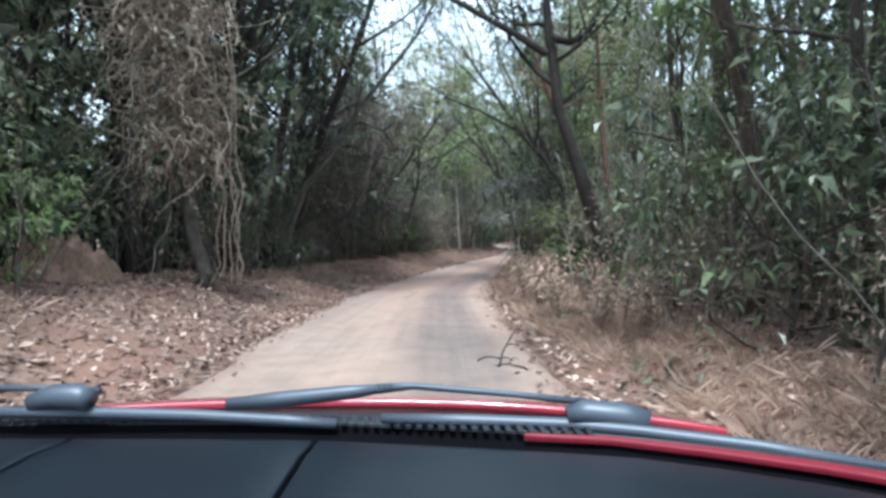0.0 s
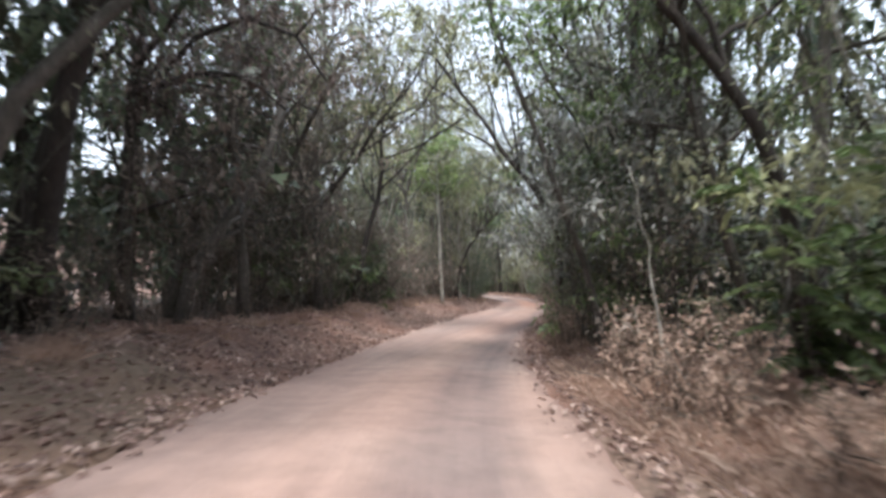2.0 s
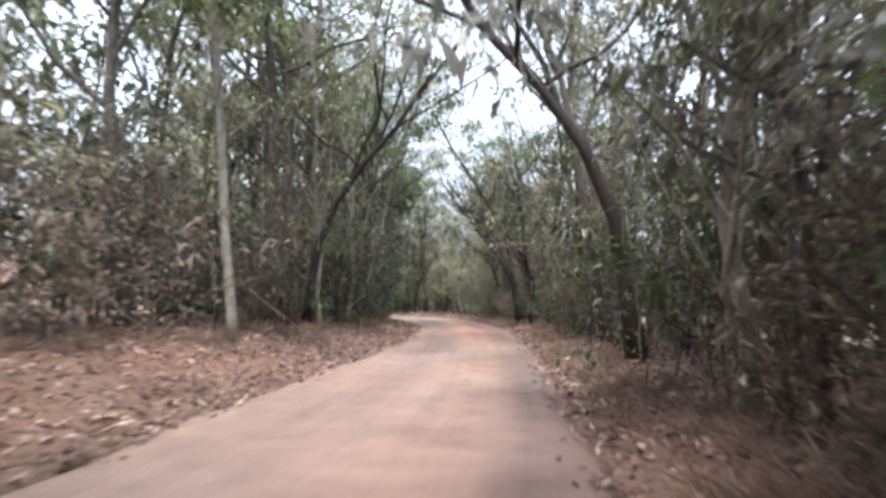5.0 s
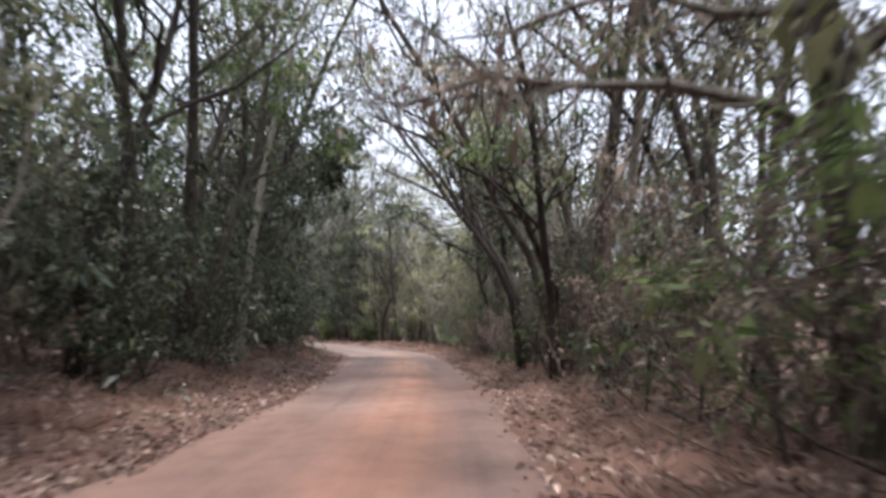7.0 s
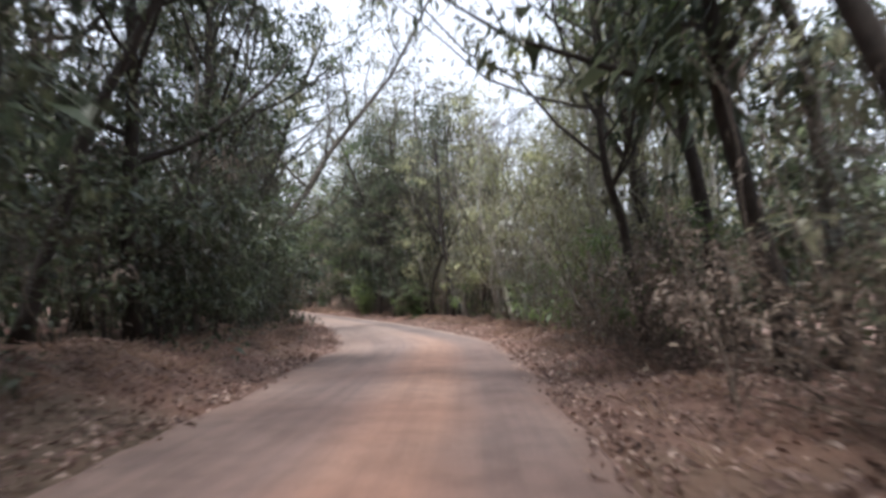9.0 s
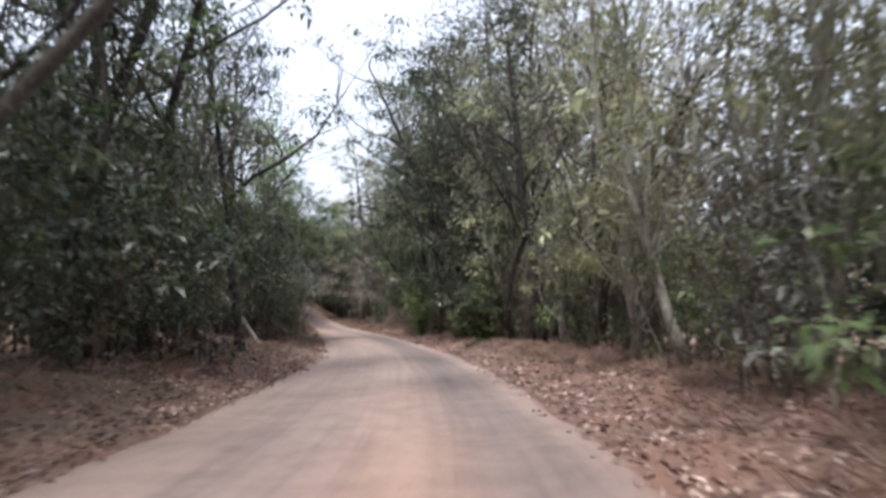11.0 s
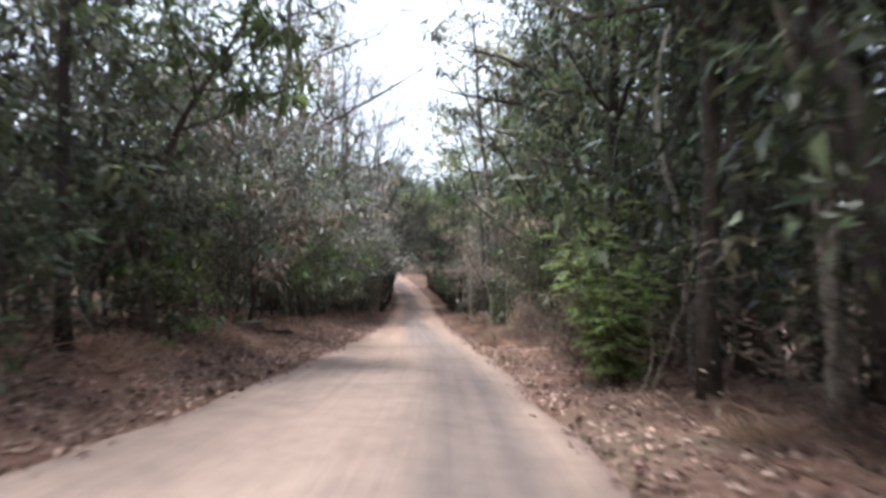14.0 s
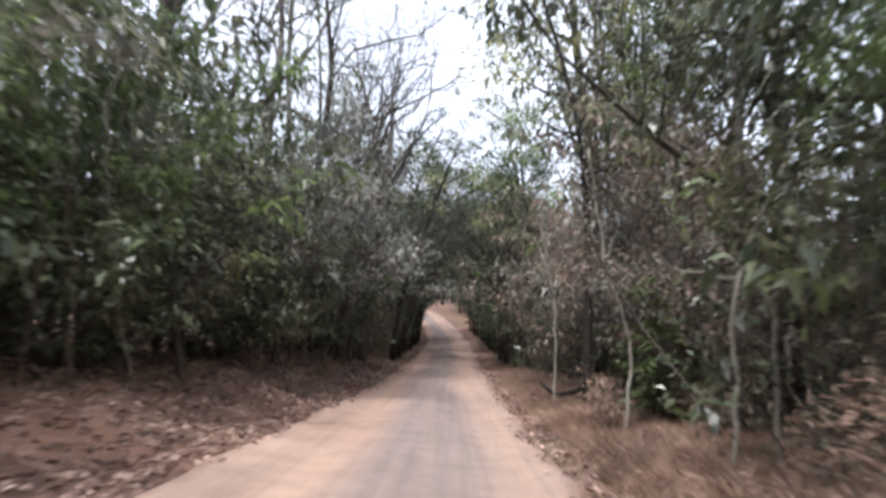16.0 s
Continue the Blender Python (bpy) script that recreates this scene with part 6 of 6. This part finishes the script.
# ---- the red car at the start of the drive ----
def car():
    black = plain("black_plastic", (0.020, 0.023, 0.028), 0.45, grain=0.25, scale=900)
    dash_mat = plain("dashboard_plastic", (0.007, 0.010, 0.015), 0.30, grain=0.2, scale=1200)
    paint = plain("red_paint", (0.360, 0.030, 0.055), 0.32, scale=60, coat=1.0)
    # near-black without gloss: the absent cabin's shade is put into this strip's colour
    slit_black = plain("shaded_black_strip", (0.003, 0.003, 0.004), 0.95, grain=0.2, scale=500)
    slit_black.node_tree.nodes["Principled BSDF"].inputs["Specular IOR Level"].default_value = 0.05
    rubber = plain("rubber", (0.022, 0.022, 0.024), 0.75, scale=200)
    steel = plain("wheel_metal", (0.45, 0.46, 0.48), 0.35, 0.9, scale=120)
    grey = plain("wiper_metal", (0.075, 0.088, 0.112), 0.45, 0.2, scale=300)
    slope = math.degrees(math.atan(0.1418))
    root = tagged(new("car"), "front of a red car with black dashboard and wipers", "car")
    root.matrix_world = pose(0, 0, 1.34, -slope, 0, 0)

    def sheet(name, rows, mat, thick, label=""):
        """A bent panel from rows of points, with thickness below."""
        rows = np.array(rows, float)
        n, m = rows.shape[:2]
        g = Geo()
        i, j = np.meshgrid(np.arange(n - 1), np.arange(m - 1), indexing="ij")
        q = np.stack([i * m + j, i * m + j + 1, (i + 1) * m + j + 1, (i + 1) * m + j], -1).reshape(-1, 4)
        low = rows - [0, 0, thick]
        g.add(np.concatenate([rows.reshape(-1, 3), low.reshape(-1, 3)]), np.concatenate([q, q[:, ::-1] + n * m]))
        rim = [*range(m), *[k * m + m - 1 for k in range(1, n)], *[(n - 1) * m + k for k in range(m - 2, -1, -1)], *[k * m for k in range(n - 2, 0, -1)]]
        f = [[rim[(k + 1) % len(rim)], rim[k], rim[k] + n * m, rim[(k + 1) % len(rim)] + n * m] for k in range(len(rim))]
        g.f.extend(f)
        g.m.extend([0] * len(f))
        ob = part(name, g.mesh(name, mat), root, label)
        bev = ob.modifiers.new("soft_edges", "BEVEL")
        bev.width, bev.segments, bev.limit_method = 0.006, 2, "ANGLE"
        return ob

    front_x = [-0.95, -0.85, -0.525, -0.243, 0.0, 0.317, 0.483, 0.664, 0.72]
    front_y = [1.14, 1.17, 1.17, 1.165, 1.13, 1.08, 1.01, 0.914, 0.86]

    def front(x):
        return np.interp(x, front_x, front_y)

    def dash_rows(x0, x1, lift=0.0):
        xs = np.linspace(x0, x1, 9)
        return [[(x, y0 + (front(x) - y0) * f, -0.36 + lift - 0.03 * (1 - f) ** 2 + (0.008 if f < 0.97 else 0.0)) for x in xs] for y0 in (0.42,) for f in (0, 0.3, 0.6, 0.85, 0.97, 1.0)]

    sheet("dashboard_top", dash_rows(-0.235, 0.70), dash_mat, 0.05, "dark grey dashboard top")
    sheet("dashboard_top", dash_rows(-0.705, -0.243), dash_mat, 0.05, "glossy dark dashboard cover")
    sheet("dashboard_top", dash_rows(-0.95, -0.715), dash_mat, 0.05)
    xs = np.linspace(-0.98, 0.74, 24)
    sheet("windscreen_base", [[(x, front(x) + 0.004 + d, -0.40 + d * 0.4) for x in xs] for d in (0.0, 0.05, 0.10)], slit_black, 0.03, "black windscreen base strip")
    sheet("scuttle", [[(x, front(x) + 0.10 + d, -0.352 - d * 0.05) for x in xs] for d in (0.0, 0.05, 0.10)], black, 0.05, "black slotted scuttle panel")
    xr = np.linspace(0.16, 0.735, 12)
    dark_red = plain("dark_red_paint", (0.170, 0.010, 0.022), 0.5, scale=60)
    sheet("scuttle_trim", [[(x, front(x) + 0.062 + (0.004 + 0.045 * (x - 0.16)) * d, -0.352 + 0.004 * d) for x in xr] for d in (0, 0.6, 1)], dark_red, 0.012, "dark red painted edge")
    slot = Geo()
    for x in np.arange(-0.95, 0.3, 0.022):
        y = front(x) + 0.07
        b = np.array([[x, y, -0.352], [x + 0.011, y, -0.352], [x + 0.007, y + 0.03, -0.345], [x - 0.004, y + 0.03, -0.345]])
        slot.add(np.concatenate([b, b + [0, 0, 0.004]]), [[4, 5, 6, 7], [0, 1, 5, 4], [1, 2, 6, 5], [2, 3, 7, 6], [3, 0, 4, 7], [3, 2, 1, 0]])
    part("vent_grille", slot.mesh("vent_grille", black, True), root)
    hood = []
    for y in (1.37, 1.40, 1.46, 1.56, 1.72, 1.9, 2.08, 2.22, 2.34, 2.40):
        row = []
        for x in np.linspace(-0.98, 0.60, 17):
            c = (x + 0.19) / 0.79
            z = -0.324 - 0.25 * max(y - 1.27, 0) ** 1.4 - (0.012 if c < 0 else 0.035) * abs(c) ** 2.6 - (0.06 if y > 2.36 else 0)
            row.append((x, y - 0.10 * c * c, z))
        hood.append(row)
    sheet("bonnet", hood, paint, 0.02, "glossy red bonnet")
    for side, x in ((-1, -0.985), (1, 0.605)):
        rows = []
        for y in np.linspace(1.14, 2.28, 12):
            arch = -0.98 + math.sqrt(max(0.0, 0.36 ** 2 - (y - 1.78) ** 2)) if abs(y - 1.78) < 0.36 else -1.12
            top = -0.375 - 0.25 * max(y - 1.2, 0) ** 1.4
            rows.append([(x + side * 0.05 * math.sin(f * 3.14), y, top + (min(arch, top - 0.03) - top) * f) for f in (0, 0.25, 0.5, 0.75, 1)])
        g_ob = sheet("front_wing", rows, paint, 0.004)
    sheet("bumper", [[(x, 2.33 - 0.10 * ((x + 0.19) / 0.79) ** 2 + 0.07 * math.sin(f * 3.14), -0.66 - 0.44 * f) for x in np.linspace(-0.98, 0.6, 13)] for f in (0, 0.25, 0.5, 0.75, 1)], paint, 0.02, "red bumper")
    for x in (-0.93, 0.55):
        ring = Geo()
        prof = [(0.20, -0.09), (0.27, -0.10), (0.315, -0.07), (0.32, 0.0), (0.315, 0.07), (0.27, 0.10), (0.20, 0.09)]
        m = 28
        v = [[(dx, r * math.cos(2 * math.pi * k / m), r * math.sin(2 * math.pi * k / m)) for k in range(m)] for r, dx in prof]
        i, j = np.meshgrid(np.arange(7), np.arange(m), indexing="ij")
        ring.add(v, np.stack([i * m + j, i * m + (j + 1) % m, ((i + 1) % 7) * m + (j + 1) % m, ((i + 1) % 7) * m + j], -1).reshape(-1, 4))
        wheel = part("wheel", ring.mesh("wheel", rubber), root)
        wheel.location = (x, 1.78, -1.005)
        disc = Geo()
        disc.tube([(-0.05, 0, 0), (0.05, 0, 0)], [0.2, 0.2], 24)
        for k in range(5):
            a = k * 2 * math.pi / 5
            for sx in (-1, 1):
                disc.tube([(sx * 0.06, 0.04 * math.cos(a), 0.04 * math.sin(a)), (sx * 0.065, 0.19 * math.cos(a), 0.19 * math.sin(a))], [0.03, 0.025], 6)
        part("rim", disc.mesh("rim", steel), wheel, "metal wheel rim")

    def wiper(arm, blade, knuckle, tail):
        g = Geo()
        g.tube(arm, [0.009, 0.007, 0.008, 0.012, 0.012][: len(arm)], 6)
        w = part("wiper", g.mesh("wiper", grey), root, "dark wiper arm")
        g = Geo()
        g.tube(blade, [0.011] + [0.014] * (len(blade) - 2) + [0.011], 6)
        part("blade", g.mesh("blade", grey), w)
        g = Geo()
        k = np.array(knuckle)
        g.tube(k, [0.018, 0.026, 0.028, 0.024], 8)
        part("cap", g.mesh("cap", grey), w, "rounded wiper pivot cap")
        if tail:
            g = Geo()
            g.tube(tail, [0.008, 0.016, 0.018, 0.012], 6)
            part("arm_cover", g.mesh("arm_cover", grey), w)

    d = 1.25
    wiper([(0.30, d, -0.310), (0.15, d + 0.01, -0.296), (-0.06, d + 0.01, -0.279), (-0.13, d, -0.283)],
          [(-0.12, 1.23, -0.338), (0.05, 1.22, -0.339), (0.25, 1.21, -0.343), (0.38, 1.17, -0.345), (0.58, 1.10, -0.352), (0.76, 1.0, -0.36)],
          [(0.25, 1.21, -0.325), (0.29, 1.21, -0.320), (0.36, 1.20, -0.325), (0.405, 1.19, -0.335)],
          [(-0.10, d, -0.280), (-0.19, d, -0.290), (-0.33, d, -0.305), (-0.44, d, -0.314)])
    wiper([(-0.70, d, -0.288), (-0.82, d, -0.283), (-0.95, d, -0.283)],
          [(-0.98, 1.22, -0.325), (-0.75, 1.23, -0.327), (-0.5, 1.24, -0.336), (-0.32, 1.24, -0.345), (-0.21, 1.23, -0.350)],
          [(-0.83, 1.23, -0.308), (-0.78, 1.23, -0.296), (-0.73, 1.23, -0.296), (-0.705, 1.23, -0.305)], None)


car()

for root in MODELS:
    for o in (*root.children_recursive, root):
        bpy.data.objects.remove(o)
